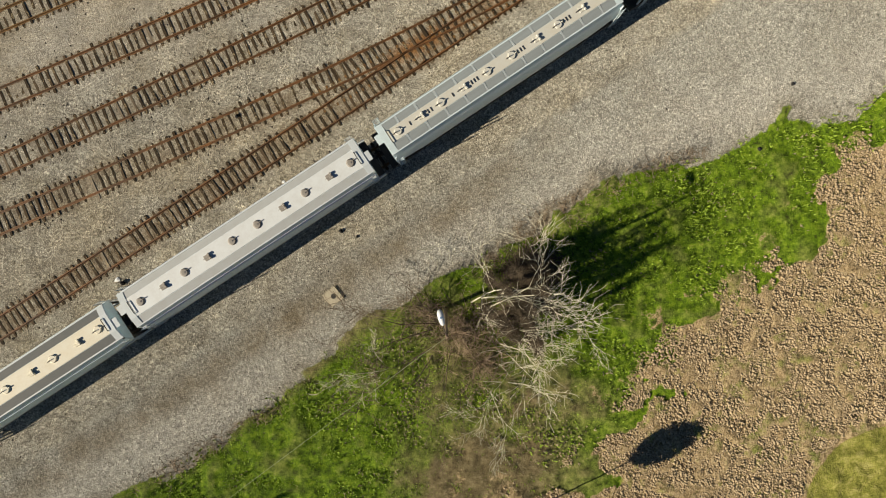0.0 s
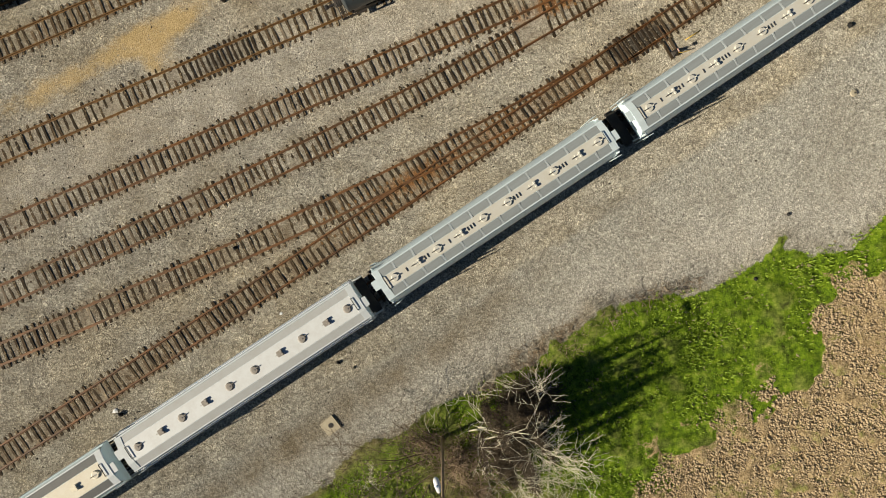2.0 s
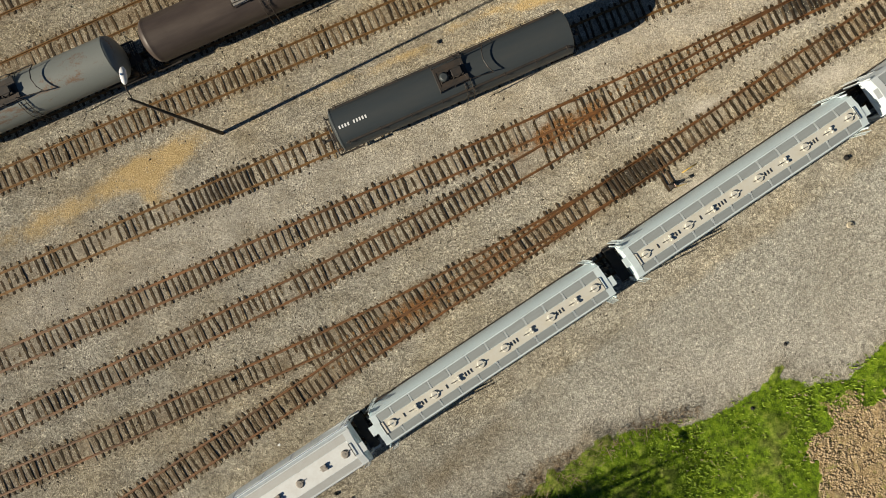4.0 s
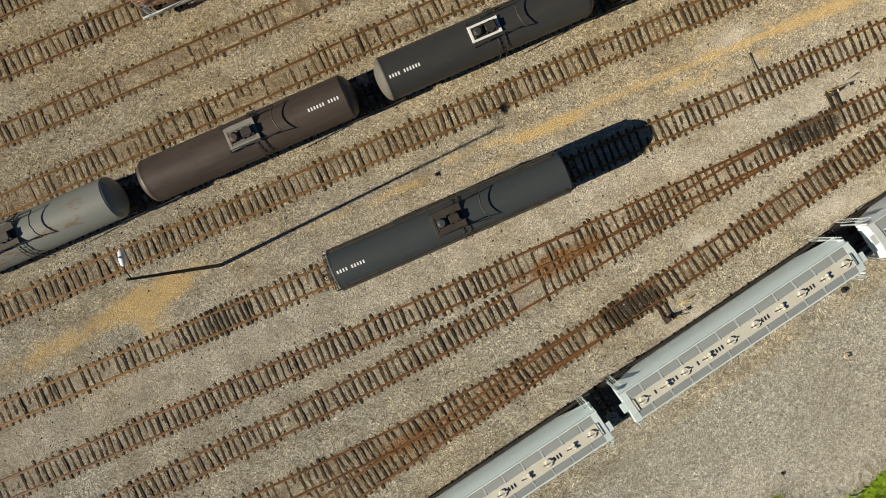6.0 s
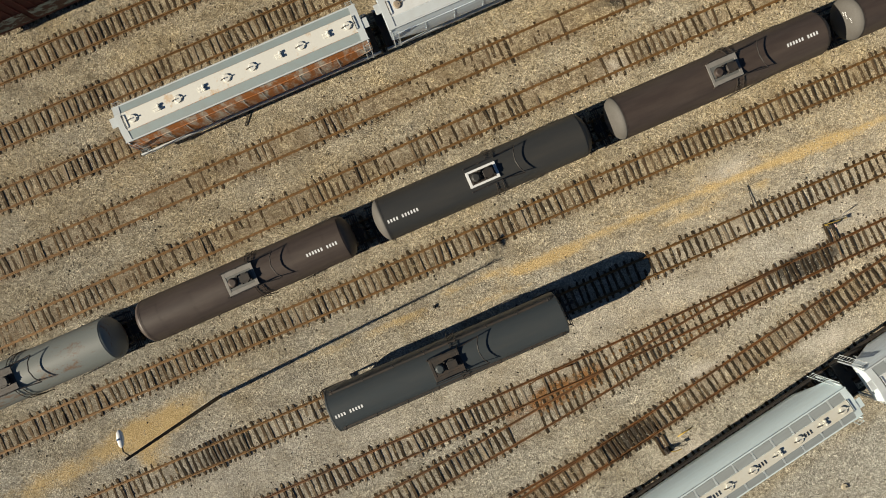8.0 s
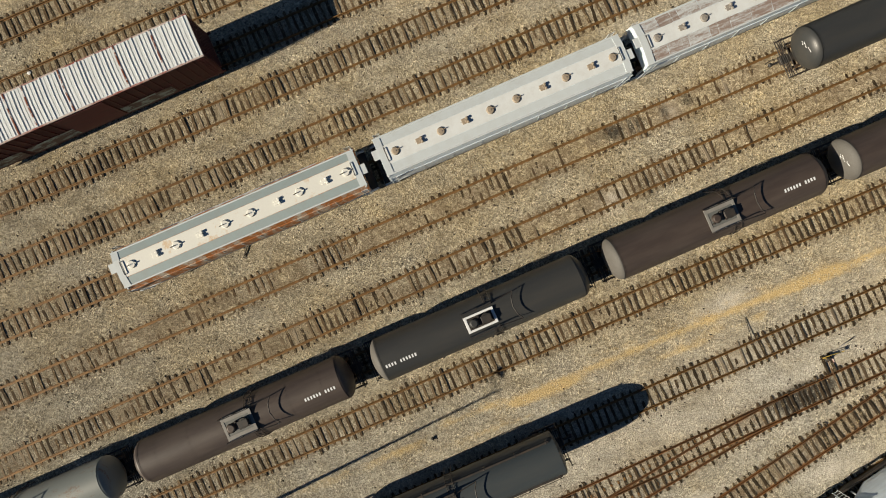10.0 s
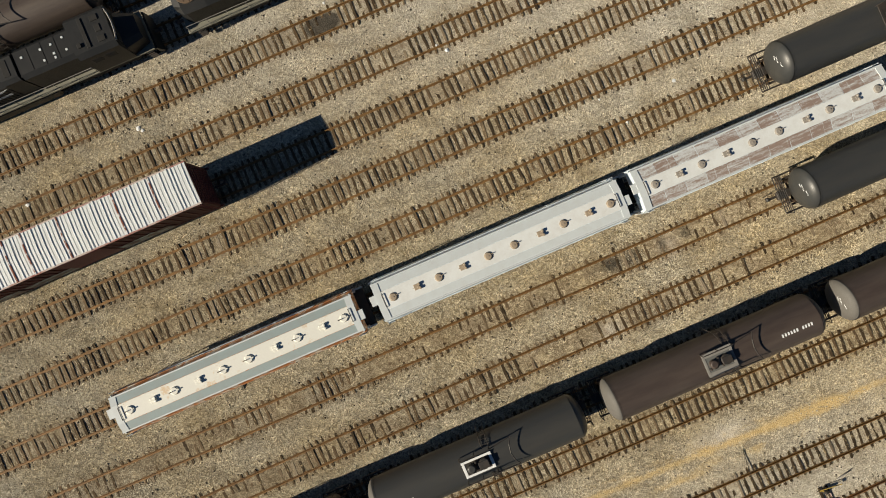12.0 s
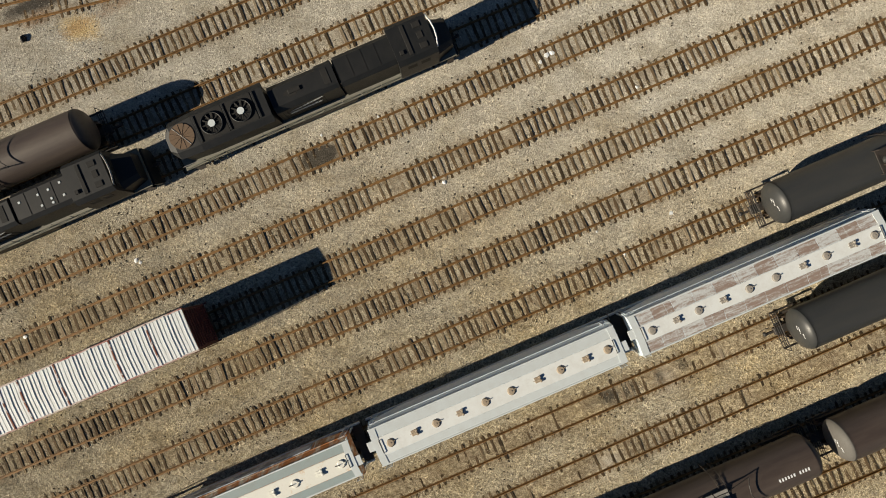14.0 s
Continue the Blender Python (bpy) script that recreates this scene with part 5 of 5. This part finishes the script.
# ---- bare tree, brush and the small evergreens ----
def limb(verts, faces, a, b, ra, rb, sides=5):
    a, b = np.array(a), np.array(b)
    d = b - a
    d = d / (np.linalg.norm(d) + 1e-9)
    p = np.cross(d, (0.3, 0.2, 0.93))
    p = p / (np.linalg.norm(p) + 1e-9)
    q = np.cross(d, p)
    n = len(verts)
    for c, r in ((a, ra), (b, rb)):
        for i in range(sides):
            k = 2 * math.pi * i / sides
            verts.append(c + r * (math.cos(k) * p + math.sin(k) * q))
    for i in range(sides):
        j = (i + 1) % sides
        faces.append((n + i, n + j, n + sides + j, n + sides + i))


def grow(rng, wood, twigs, start, way, length, r, depth, bend=0.27):
    """A limb of several bends that forks again and again."""
    p, d = np.array(start, float), np.array(way, float)
    n = 4 if depth > 1 else 3
    for i in range(n):
        d = d + rng.normal(0, bend, 3) * (0.5 if depth > 2 else 0.8)
        d[2] += 0.05 if depth > 1 else 0.0
        d = d / np.linalg.norm(d)
        e = p + d * length / n
        r2 = r * 0.82
        tgt = wood if depth > 1 else twigs
        limb(tgt[0], tgt[1], p, e, r, r2, 6 if depth > 1 else 4)
        p, r = e, r2
        if depth > 0 and i >= (1 if depth > 2 else 0):
            for _ in range(1 if depth > 1 else rng.randint(1, 3)):
                w = d + rng.normal(0, 0.55, 3)
                w[2] = abs(w[2]) * 0.6 + 0.12
                grow(rng, wood, twigs, p, w / np.linalg.norm(w), length * rng.uniform(0.46, 0.74), max(r * 0.6, 0.012), depth - 1, bend)


def bare_tree(base, stems, seed, label, bark="bark_pale"):
    rng = np.random.RandomState(seed)
    t = thing("bare_tree", Matrix.Translation(base), label, "tree", "bare trees beside the road")
    for ox, oy, way, length, r in stems:
        wood, twigs = ([], []), ([], [])
        grow(rng, wood, twigs, (ox, oy, -0.2), np.array(way) / np.linalg.norm(way), length, r, 4 if length > 5.9 else 3)
        stem = part("trunk", raw_mesh("trunk", *wood, bark, True), "", t)
        tagged(part("crown", raw_mesh("crown", *twigs, bark, True), "", stem), kind="stuff")


bare_tree((2.0, -4.2, -0.95), ((0, 0, (0.62, 0.6, 0.9), 6.0, 0.075), (0.4, 0.3, (0.75, 0.35, 0.9), 6.2, 0.07), (0.4, -0.4, (0.78, 0.1, 0.9), 6.2, 0.075)), 5, "leafless pale-barked tree with many forking limbs")
bare_tree((2.6, -5.3, -0.95), ((0, 0, (0.78, -0.08, 0.85), 5.8, 0.07), (0.5, 0.1, (0.75, -0.36, 0.85), 5.2, 0.06)), 7, "leafless pale-barked tree leaning over the grass")
bare_tree((4.0, -7.2, -0.95), ((0, 0, (0.85, -0.1, 0.9), 4.2, 0.045), (0.4, -0.5, (0.75, -0.55, 0.8), 3.9, 0.04), (0.7, 0.2, (0.9, 0.2, 0.7), 3.9, 0.04)), 12, "leafless pale sapling leaning outwards")
bare_tree((-4.2, -9.2, -0.95), ((0, 0, (-0.8, -0.15, 0.6), 2.8, 0.035), (0.2, -0.4, (-0.6, -0.6, 0.7), 2.4, 0.035), (-0.3, 0.3, (-0.5, 0.6, 0.7), 2.3, 0.03)), 21, "low leafless sapling with thin pale stems")
bare_tree((3.4, -10.6, -0.95), ((0, 0, (0.5, -0.6, 0.9), 3.7, 0.04), (0.5, 0.2, (-0.4, -0.7, 0.8), 3.3, 0.035), (1.2, 0.4, (0.8, -0.1, 0.9), 3.7, 0.04)), 33, "low leafless sapling in rough grass")
bare_tree((0.4, -6.0, -0.95), ((0, 0, (-1, 0.06, 0.3), 6.2, 0.06), (0.1, -0.4, (-0.85, -0.65, 0.32), 6.4, 0.06), (-0.2, 0.5, (-0.9, 0.55, 0.35), 5.4, 0.06), (-0.5, 0.0, (-1, -0.25, 0.25), 5.6, 0.06), (-0.4, -0.3, (-0.7, -0.95, 0.3), 5.2, 0.06), (0.4, -0.6, (-0.25, -1, 0.35), 5.0, 0.05), (0.6, -0.3, (0.4, -0.9, 0.5), 4.4, 0.05), (0, 0.3, (-0.3, 0.9, 0.45), 4.0, 0.045)), 47, "sprawling leafless shrub with brown stems and twigs", "vine_dark")


def brush(base, spread, height, count, mat, seed, label, reach=(0.6, 2.0), turn=0.0):
    """A mound of tangled dead stems."""
    rng = np.random.RandomState(seed)
    vs, fs = [], []
    for _ in range(count):
        a = rng.rand() * 2 * math.pi
        k = abs(rng.normal(0, 0.45)) if not turn else math.sqrt(rng.rand())
        p = np.array((spread[0] * k * math.cos(a), spread[1] * k * math.sin(a), max(0.02, height * (1 - k * (0.35 if height > 5 else 1)) * rng.rand() ** (1.15 if height > 5 else 1))))
        d = rng.normal(0, 1, 3) * (1, 1, 0.45)
        d = d / np.linalg.norm(d)
        ln = rng.uniform(*reach)
        r = rng.uniform(0.009, 0.026)
        for _ in range(3):
            d = d + rng.normal(0, 0.35, 3)
            d = d / np.linalg.norm(d)
            e = p + d * ln / 3
            e[2] = max(e[2], 0.02)
            limb(vs, fs, p, e, r, r * 0.8, 3)
            p, r = e, r * 0.8
    ob = new("brush", raw_mesh("brush", vs, fs, mat))
    ob.location = base
    ob.rotation_euler = (0, 0, radians(turn))
    tagged(ob, label, "brush", kind="stuff")


brush((1.2, -6.4, -0.95), (3.2, 2.8), 1.6, 500, "vine", 2, "mound of brown dead vines and brush round the post")
brush((-1.4, -4.8, -0.95), (3.6, 1.9), 1.0, 320, "vine", 3, "tangle of brown dead stems beside the gravel road")
brush((4.6, -4.8, -0.95), (3.0, 2.2), 3.0, 300, "vine_dark", 44, "tall dark tangle of vines climbing the bare trees")
# narrow stem columns, added as casters to thicken the shadow of the trees
for i, (px, py, tall, count) in enumerate(((3.0, -4.3, 9.0, 400), (5.7, -4.0, 10.0, 500), (4.2, -2.8, 9.5, 500), (3.4, -2.2, 6.5, 450), (5.0, -1.6, 7.5, 550), (6.6, -2.9, 8.5, 500), (7.6, -4.2, 7.0, 500),
                                           (4.2, -5.3, 6.5, 1000), (5.0, -6.1, 6.5, 1200), (5.9, -5.2, 7.0, 1200), (6.5, -6.4, 6.0, 1000), (5.2, -4.5, 7.0, 1000), (6.8, -7.3, 5.0, 600))):
    # their dark colour stands in for shade among the branches
    brush((px, py, -0.95), (0.26, 0.24), tall, count, "bark_dark", 60 + i, "column of dark vine stems, added to thicken the tree shadow", (0.25, 0.8))
brush((6.6, -1.7, -0.95), (3.2, 2.2), 3.8, 4400, "bark_dark", 81, "dense dark thicket of vines under the pale branches", (0.4, 1.3))
brush((6.4, -4.0, -0.95), (3.0, 1.6), 3.0, 800, "vine_dark", 82, "dark thicket of vines beside the bare trees", (0.4, 1.3))
brush((3.0, -8.6, -0.95), (3.8, 2.8), 0.9, 520, "vine", 4, "thin brown brush over rough grass")
brush((7.0, 0.7, -0.9), (6.5, 0.9), 0.5, 520, "vine", 8, "grey-brown brush between gravel and grass", (0.4, 1.1), 30.0)
brush((12.5, 4.6, -0.9), (8.0, 0.8), 0.3, 700, "vine", 6, "grey brush along the edge of the gravel", (0.3, 0.9), 22.0)
brush((-18.0, -15.2, -0.9), (9.0, 0.6), 0.2, 500, "vine", 7, "dry weeds along the edge of the gravel", (0.25, 0.8), 30.0)


def evergreen(base, height, crown_r, label, seed):
    rng = np.random.RandomState(seed)
    t = thing("small_tree", Matrix.Translation(base), label, "tree", "small trees in the field")
    bm = new_bm()
    rod(bm, (0, 0, -0.2), (0, 0, height * 0.8), 0.07, 8, 0.03)
    part("trunk", bm, "bark_dark", t)
    vs, fs = [], []
    for _ in range(2200):
        u = rng.normal(0, 1, 3)
        u = u / np.linalg.norm(u) * rng.rand() ** 0.5
        c = np.array((u[0] * crown_r, u[1] * crown_r, height * 0.72 + u[2] * crown_r * 1.25))
        n = len(vs)
        for _ in range(3):
            vs.append(c + rng.normal(0, 0.13, 3))
        fs.append((n, n + 1, n + 2))
    part("crown", raw_mesh("crown", vs, fs, "foliage"), "", t)


evergreen((6.7, -20.0, -0.95), 8.6, 1.15, "small dark evergreen tree in rough grass", 3)
lamp_post((-29.1, -27.4, -0.9), (-29.1, -27.4, 9.6), 200, "dark wooden lamp post at the end of the wire")
bm = new_bm()
wire_a, wire_b = Vector((0.2, -5.2, 10.0)), Vector((-29.1, -27.4, 9.4))
pipe(bm, [wire_a.lerp(wire_b, k / 12) - Vector((0, 0, 1.1 * 4 * (k / 12) * (1 - k / 12))) for k in range(13)], 0.012, 5)
tagged(new("overhead_wire", to_mesh("overhead_wire", bm, "wire")), "thin pale wire strung between two lamp posts", "wire")


def edge_y(edge, x):
    e = np.array(edge)
    return np.interp(x, e[:, 0], e[:, 1])


def grass_stuff():
    """Tufts of blades over the verge."""
    rng = np.random.RandomState(9)
    n = 70000
    x, y = rng.uniform(-32, 38, n), rng.uniform(-24, 16, n)
    dg = (edge_y(GRASS_EDGE, x) - y) * 0.85
    df = (edge_y(FIELD_EDGE, x) - y) * 0.75
    patch = vnoise(x, y, 0.5, 21) * 0.6 + vnoise(x, y, 1.7, 22) * 0.4
    dry = np.exp(-(((x - 1.5) / 6.5) ** 2 + ((y + 7.5) / 4.0) ** 2))
    dg = dg - 1.3 * np.exp(-((x - 8.0) / 5.0) ** 2)
    keep = (dg > rng.uniform(-0.4, 0.9, n)) & (df < rng.uniform(-3.2, 1.6, n)) & (patch > rng.uniform(0.1, 0.6, n) + dry * 0.15)
    x, y = x[keep], y[keep]
    z = drop_off(x, y)
    out = {"grass_blades": ([], []), "dry_grass": ([], [])}
    drynear = np.maximum(np.exp(-(((x - 1.5) / 7) ** 2 + ((y + 8.5) / 5) ** 2)), 0.55 * np.exp(-((x - 5) / 9) ** 4 - ((y + 15) / 5.5) ** 4))
    for px, py, pz, dn in zip(x, y, z, drynear):
        vs, fs = out["dry_grass" if rng.rand() < 0.08 + 0.6 * dn else "grass_blades"]
        for _ in range(3):
            a = rng.rand() * 6.283
            l, h, w = rng.uniform(0.1, 0.26), rng.uniform(0.08, 0.28), rng.uniform(0.025, 0.06)
            c, s = math.cos(a), math.sin(a)
            k = len(vs)
            vs.extend(((px - s * w, py + c * w, pz - 0.05), (px + s * w, py - c * w, pz - 0.05), (px + c * l, py + s * l, pz + h)))
            fs.append((k, k + 1, k + 2))
    for name, (vs, fs) in out.items():
        tagged(new(name, raw_mesh(name, vs, fs, name)), "bright green spring grass on the verge" if name == "grass_blades" else "dry straw-coloured grass stems", "grass", kind="stuff")


def blade_material(name, a, b):
    m, nt, bs = material(name, 0.7)
    bs.inputs["Diffuse Roughness"].default_value = 0.3
    rnd = node(nt, "NewGeometry").outputs["Random Per Island"]
    big = noise_tex(nt, position(nt), 0.6, 3)
    nt.links.new(mixc(nt, maths(nt, "ADD", maths(nt, "MULTIPLY", rnd, 0.5), maths(nt, "MULTIPLY", big, 0.5)), a, b), bs.inputs["Base Color"])
    return m


M["grass_blades"] = blade_material("grass_blades", (0.11, 0.2, 0.008), (0.36, 0.5, 0.028))
M["dry_grass"] = blade_material("dry_grass", (0.16, 0.12, 0.06), (0.42, 0.36, 0.22))
M["clod"] = blade_material("clod", (0.24, 0.175, 0.095), (0.54, 0.43, 0.27))
M["pebble"] = blade_material("pebble", (0.26, 0.235, 0.18), (0.62, 0.58, 0.47))
grass_stuff()


def lumps(name, mat, x, y, z, size, rng, label, category):
    """Many small angular lumps in one mesh."""
    base = np.array(((1, 0, 0), (-1, 0, 0), (0, 1, 0), (0, -1, 0), (0, 0, 1), (0, 0, -0.6)))
    tri = np.array(((0, 2, 4), (2, 1, 4), (1, 3, 4), (3, 0, 4), (2, 0, 5), (1, 2, 5), (3, 1, 5), (0, 3, 5)))
    n = len(x)
    a = rng.rand(n) * 6.283
    v = base[None] * rng.uniform(0.6, 1.35, (n, 6, 1)) * size[:, None, None]
    c, s = np.cos(a)[:, None], np.sin(a)[:, None]
    vx, vy = v[..., 0] * c - v[..., 1] * s, v[..., 0] * s + v[..., 1] * c
    v = np.stack([vx + x[:, None], vy + y[:, None], v[..., 2] * 0.75 + z[:, None]], -1).reshape(-1, 3)
    f = (tri[None] + (np.arange(n) * 6)[:, None, None]).reshape(-1, 3)
    me = bpy.data.meshes.new(name)
    me.vertices.add(len(v))
    me.vertices.foreach_set("co", v.ravel())
    me.loops.add(f.size)
    me.loops.foreach_set("vertex_index", f.ravel())
    me.polygons.add(len(f))
    me.polygons.foreach_set("loop_start", np.arange(0, f.size, 3))
    me.update(calc_edges=True)
    me.materials.append(M[mat])
    tagged(new(name, me), label, category, kind="stuff")


rng = np.random.RandomState(31)
n = 190000
x, y = rng.uniform(-4, 40, n), rng.uniform(-25, 14, n)
keep = ((edge_y(FIELD_EDGE, x) - y) * 0.75 > rng.uniform(-0.8, 1.2, n)) & (np.hypot(x - 34.5, y + 20.5) > 7.3)
keep &= vnoise(x, y, 0.45, 61) + 0.25 * (vnoise(x, y, 2.0, 62) - 0.5) < 0.55 + 0.09 * np.clip((edge_y(FIELD_EDGE, x) - y) * 0.75, 0, 6)
x, y = x[keep], y[keep]
lumps("dirt_clods", "clod", x, y, drop_off(x, y) + 0.02, 0.045 + 0.11 * rng.rand(len(x)) ** 3.5, rng, "crumbly tan clods of tilled earth", "soil")
n = 190000
x, y = rng.uniform(-40, 40, n), rng.uniform(-24, 100, n)
keep = (edge_y(GRASS_EDGE, x) - y < -0.4) & ((y < SPUR(x) - 1) | (rng.rand(n) < 0.8))
x, y = x[keep], y[keep]
lumps("ballast_stones", "pebble", x, y, drop_off(x, y) - 0.005, rng.uniform(0.022, 0.055, len(x)), rng, "loose grey and tan ballast stones", "gravel")

M["debris"] = blade_material("debris", (0.015, 0.012, 0.01), (0.09, 0.065, 0.045))
n = 10000
x, y = rng.uniform(-38, 38, n), rng.uniform(-22, 98, n)
xt = rng.uniform(-38, 38, 7500)
ways = [f for name, (f, lo, hi) in TRACKS.items() if name != "spur"]
yt = np.choose(rng.randint(0, len(ways), len(xt)), [np.array([f(q) for q in xt]) for f in ways]) + rng.choice((-1, 1), len(xt)) * rng.normal(1.35, 0.5, len(xt))
keep = (vnoise(x, y, 0.25, 51) + 0.35 * (rng.rand(n) - 0.5) > np.where(y > SPUR(x) - 4, 0.42, 0.72)) & (edge_y(GRASS_EDGE, x) - y < -0.4)
x, y = np.concatenate([x[keep], xt]), np.concatenate([y[keep], yt])
lumps("dark_debris", "debris", x, y, drop_off(x, y) + 0.01, 0.03 + 0.06 * rng.rand(len(x)) ** 3, rng, "dark chips of wood and coal lying on the ballast", "debris")


# ---- railway tracks: two rails and every tie ----
def rail_profile():
    return [(-0.09, 0.0), (-0.09, 0.02), (-0.012, 0.035), (-0.012, 0.125), (-0.037, 0.135), (-0.037, 0.17), (0.037, 0.17), (0.037, 0.135), (0.012, 0.125), (0.012, 0.035), (0.09, 0.02), (0.09, 0.0)]


def rail_mesh(f, lo, hi, off, mat, z0=0.03):
    rings = []
    x = lo
    while x <= hi + 1e-6:
        s = (f(x + 0.05) - f(x - 0.05)) / 0.1
        k = math.hypot(1, s)
        nx, ny = -s / k, 1 / k
        rings.append([(x + nx * (off + a), f(x) + ny * (off + a), z0 + b) for a, b in rail_profile()])
        x += 1.0
    return to_mesh("rail", loft(new_bm(), rings), mat)


def tie_mesh(seed, mat="tie"):
    """A worn timber tie, its flanks chewed and its ends split."""
    rng = np.random.RandomState(seed)
    rings = []
    for yy, k in ((-1.27, 0.66), (-1.17, 1.0), (-0.95, 1.0), (-0.6, 1.0), (-0.25, 1.0), (0.1, 1.0), (0.45, 1.0), (0.8, 1.0), (1.15, 1.0), (1.27, 0.6)):
        w1, w2 = 0.115 * k * rng.uniform(0.78, 1.1, 2)
        h = rng.uniform(-0.022, 0.01) - (1 - k) * 0.05
        yy2 = yy + rng.uniform(-0.06, 0.06) * (abs(yy) > 1)
        rings.append([(-w1, yy2, -0.17), (-w1, yy2, h - 0.02), (-w1 + 0.02, yy2, h), (w2 - 0.02, yy2, h), (w2, yy2, h - 0.02), (w2, yy2, -0.17)])
    return to_mesh("tie", loft(new_bm(), rings), mat)


TIES = [tie_mesh(i) for i in range(12)]
BROWN_TIES = [tie_mesh(i, "tie_brown") for i in range(12)]
OILY_TIES = [tie_mesh(i + 10, "tie_oily") for i in range(3)]
# stretches of the two leads where the switch points lie on close, oil-soaked ties
POINTS = {"lead_a": (12.6, 16.4), "lead_b": (26.2, 29.8), "siding_a": (-19.2, -14.0)}
DARK = ("spur", "lead_a", "branch_a", "branch_b", "lead_b", "siding_a")
# how deep the ties lie in the ballast, and how evenly they show
BURIED = {"branch_a": 0.026, "branch_b": 0.03, "lead_b": 0.032, "siding_a": 0.024, "siding_d": 0.02, "siding_e": 0.016, "siding_o": 0.015}
LABELS = {"spur": "track under the hopper train, brown rails on gravel", "lead_a": "rusty track with dark ties and a turnout", "branch_a": "rusty branch track joining a turnout",
          "branch_b": "rusty branch track running into an orange-rusted turnout", "siding_d": "track with brown rails and ties half buried in earth", "siding_e": "track with brown rails and ties nearly buried in earth"}


def railway_track(name, f, lo, hi, seed):
    rng = np.random.RandomState(seed)
    t = thing("railway_track", Matrix.Identity(4), LABELS.get(name, "straight yard track with rusty brown rails and wooden ties"), "railway track", "tracks of the yard", "structure")
    mat = "rail_orange" if name in ("branch_a", "branch_b", "lead_a", "lead_b") else "rail"
    for off in (-0.7525, 0.7525):
        part("rail", rail_mesh(f, lo, hi, off, mat, 0.036), "", t)
    mates = {"branch_a": LEAD_A, "branch_b": LEAD_B}
    top = BURIED.get(name, 0.03)
    plates = ([], [])
    x = lo + 0.3
    while x < hi:
        s = (f(x + 0.05) - f(x - 0.05)) / 0.1
        ang = math.degrees(math.atan(s))
        k = 1 / math.hypot(1, s)
        stretch, shift, skip = 1.0, 0.0, False
        if name in mates:
            d = (f(x) - mates[name](x)) * k
            skip = abs(d) < 2.3
        elif name in ("lead_a", "lead_b"):
            g = TRACKS["branch_a" if name == "lead_a" else "branch_b"]
            if x < g[2]:
                d = (g[0](x) - f(x)) * k
                if abs(d) < 2.3:
                    stretch, shift = 1 + abs(d) / 2.54, d / 2
        if not skip:
            z = top + 0.012 + rng.normal(0, 0.014)
            px, py = x - s * k * shift, f(x) + k * shift
            oily = name in POINTS and POINTS[name][0] < x < POINTS[name][1]
            ob = new("tie", OILY_TIES[rng.randint(3)] if oily else (TIES if name in DARK else BROWN_TIES)[rng.randint(12)])
            ob.parent = t
            jig = rng.normal(0, 2.0)
            ob.matrix_basis = pose(px - s * k * rng.normal(0, 0.05), py + k * rng.normal(0, 0.05), z + (0.02 if oily else 0), rng.normal(0, 0.5), rng.normal(0, 0.5), ang + jig) @ Matrix.Diagonal((rng.uniform(0.82, 1.15), stretch * rng.uniform(0.82, 0.97), 1, 1))
            m4 = pose(px, py, 0.042, 0, 0, ang)
            for off in (-0.7525, 0.7525):
                for cx, cy, cz in ((-0.085, -0.115, 0), (0.085, -0.115, 0), (0.085, 0.115, 0), (-0.085, 0.115, 0), (-0.085, -0.115, -0.02), (0.085, -0.115, -0.02), (0.085, 0.115, -0.02), (-0.085, 0.115, -0.02)):
                    plates[0].append(m4 @ Vector((cx, off + cy, cz)))
                q = len(plates[0]) - 8
                plates[1].extend(((q, q + 1, q + 2, q + 3), (q, q + 4, q + 5, q + 1), (q + 1, q + 5, q + 6, q + 2), (q + 2, q + 6, q + 7, q + 3), (q + 3, q + 7, q + 4, q)))
        x += ((0.43 if name in POINTS and POINTS[name][0] < x < POINTS[name][1] else 0.56) + rng.normal(0, 0.035)) * k
    tagged(part("tie_plates", raw_mesh("tie_plates", *plates, "rail"), "", t), kind="stuff")


for i, (name, (f, lo, hi)) in enumerate(TRACKS.items()):
    railway_track(name, f, lo, hi, i)

# frogs and guard rails of the two turnouts
for x0, f, side in ((-3.2, LEAD_A, 1), (9.0, LEAD_B, -1)):
    s = (f(x0 + 0.05) - f(x0 - 0.05)) / 0.1
    frog = thing("turnout_frog", pose(x0, f(x0), 0, 0, 0, math.degrees(math.atan(s))), "rusty cast steel turnout frog between crossing rails", "rail frog", "turnout frogs")
    bm = new_bm()
    loft(bm, [[(x, side * 0.75 - w, 0.06), (x, side * 0.75 + w, 0.06), (x, side * 0.75 + w, 0.2), (x, side * 0.75 - w, 0.2)] for x, w in ((-1.6, 0.1), (0, 0.07), (1.8, 0.04))])
    part("casting", bm, "rail_orange", frog)
    bm = new_bm()
    loft(bm, [[(x, -side * (0.75 - o) - 0.03, 0.06), (x, -side * (0.75 - o) + 0.03, 0.06), (x, -side * (0.75 - o) + 0.03, 0.2), (x, -side * (0.75 - o) - 0.03, 0.2)] for x, o in ((-1.8, 0.2), (-1.2, 0.1), (1.2, 0.1), (1.8, 0.2))])
    part("guard_rail", bm, "rail_orange", frog)
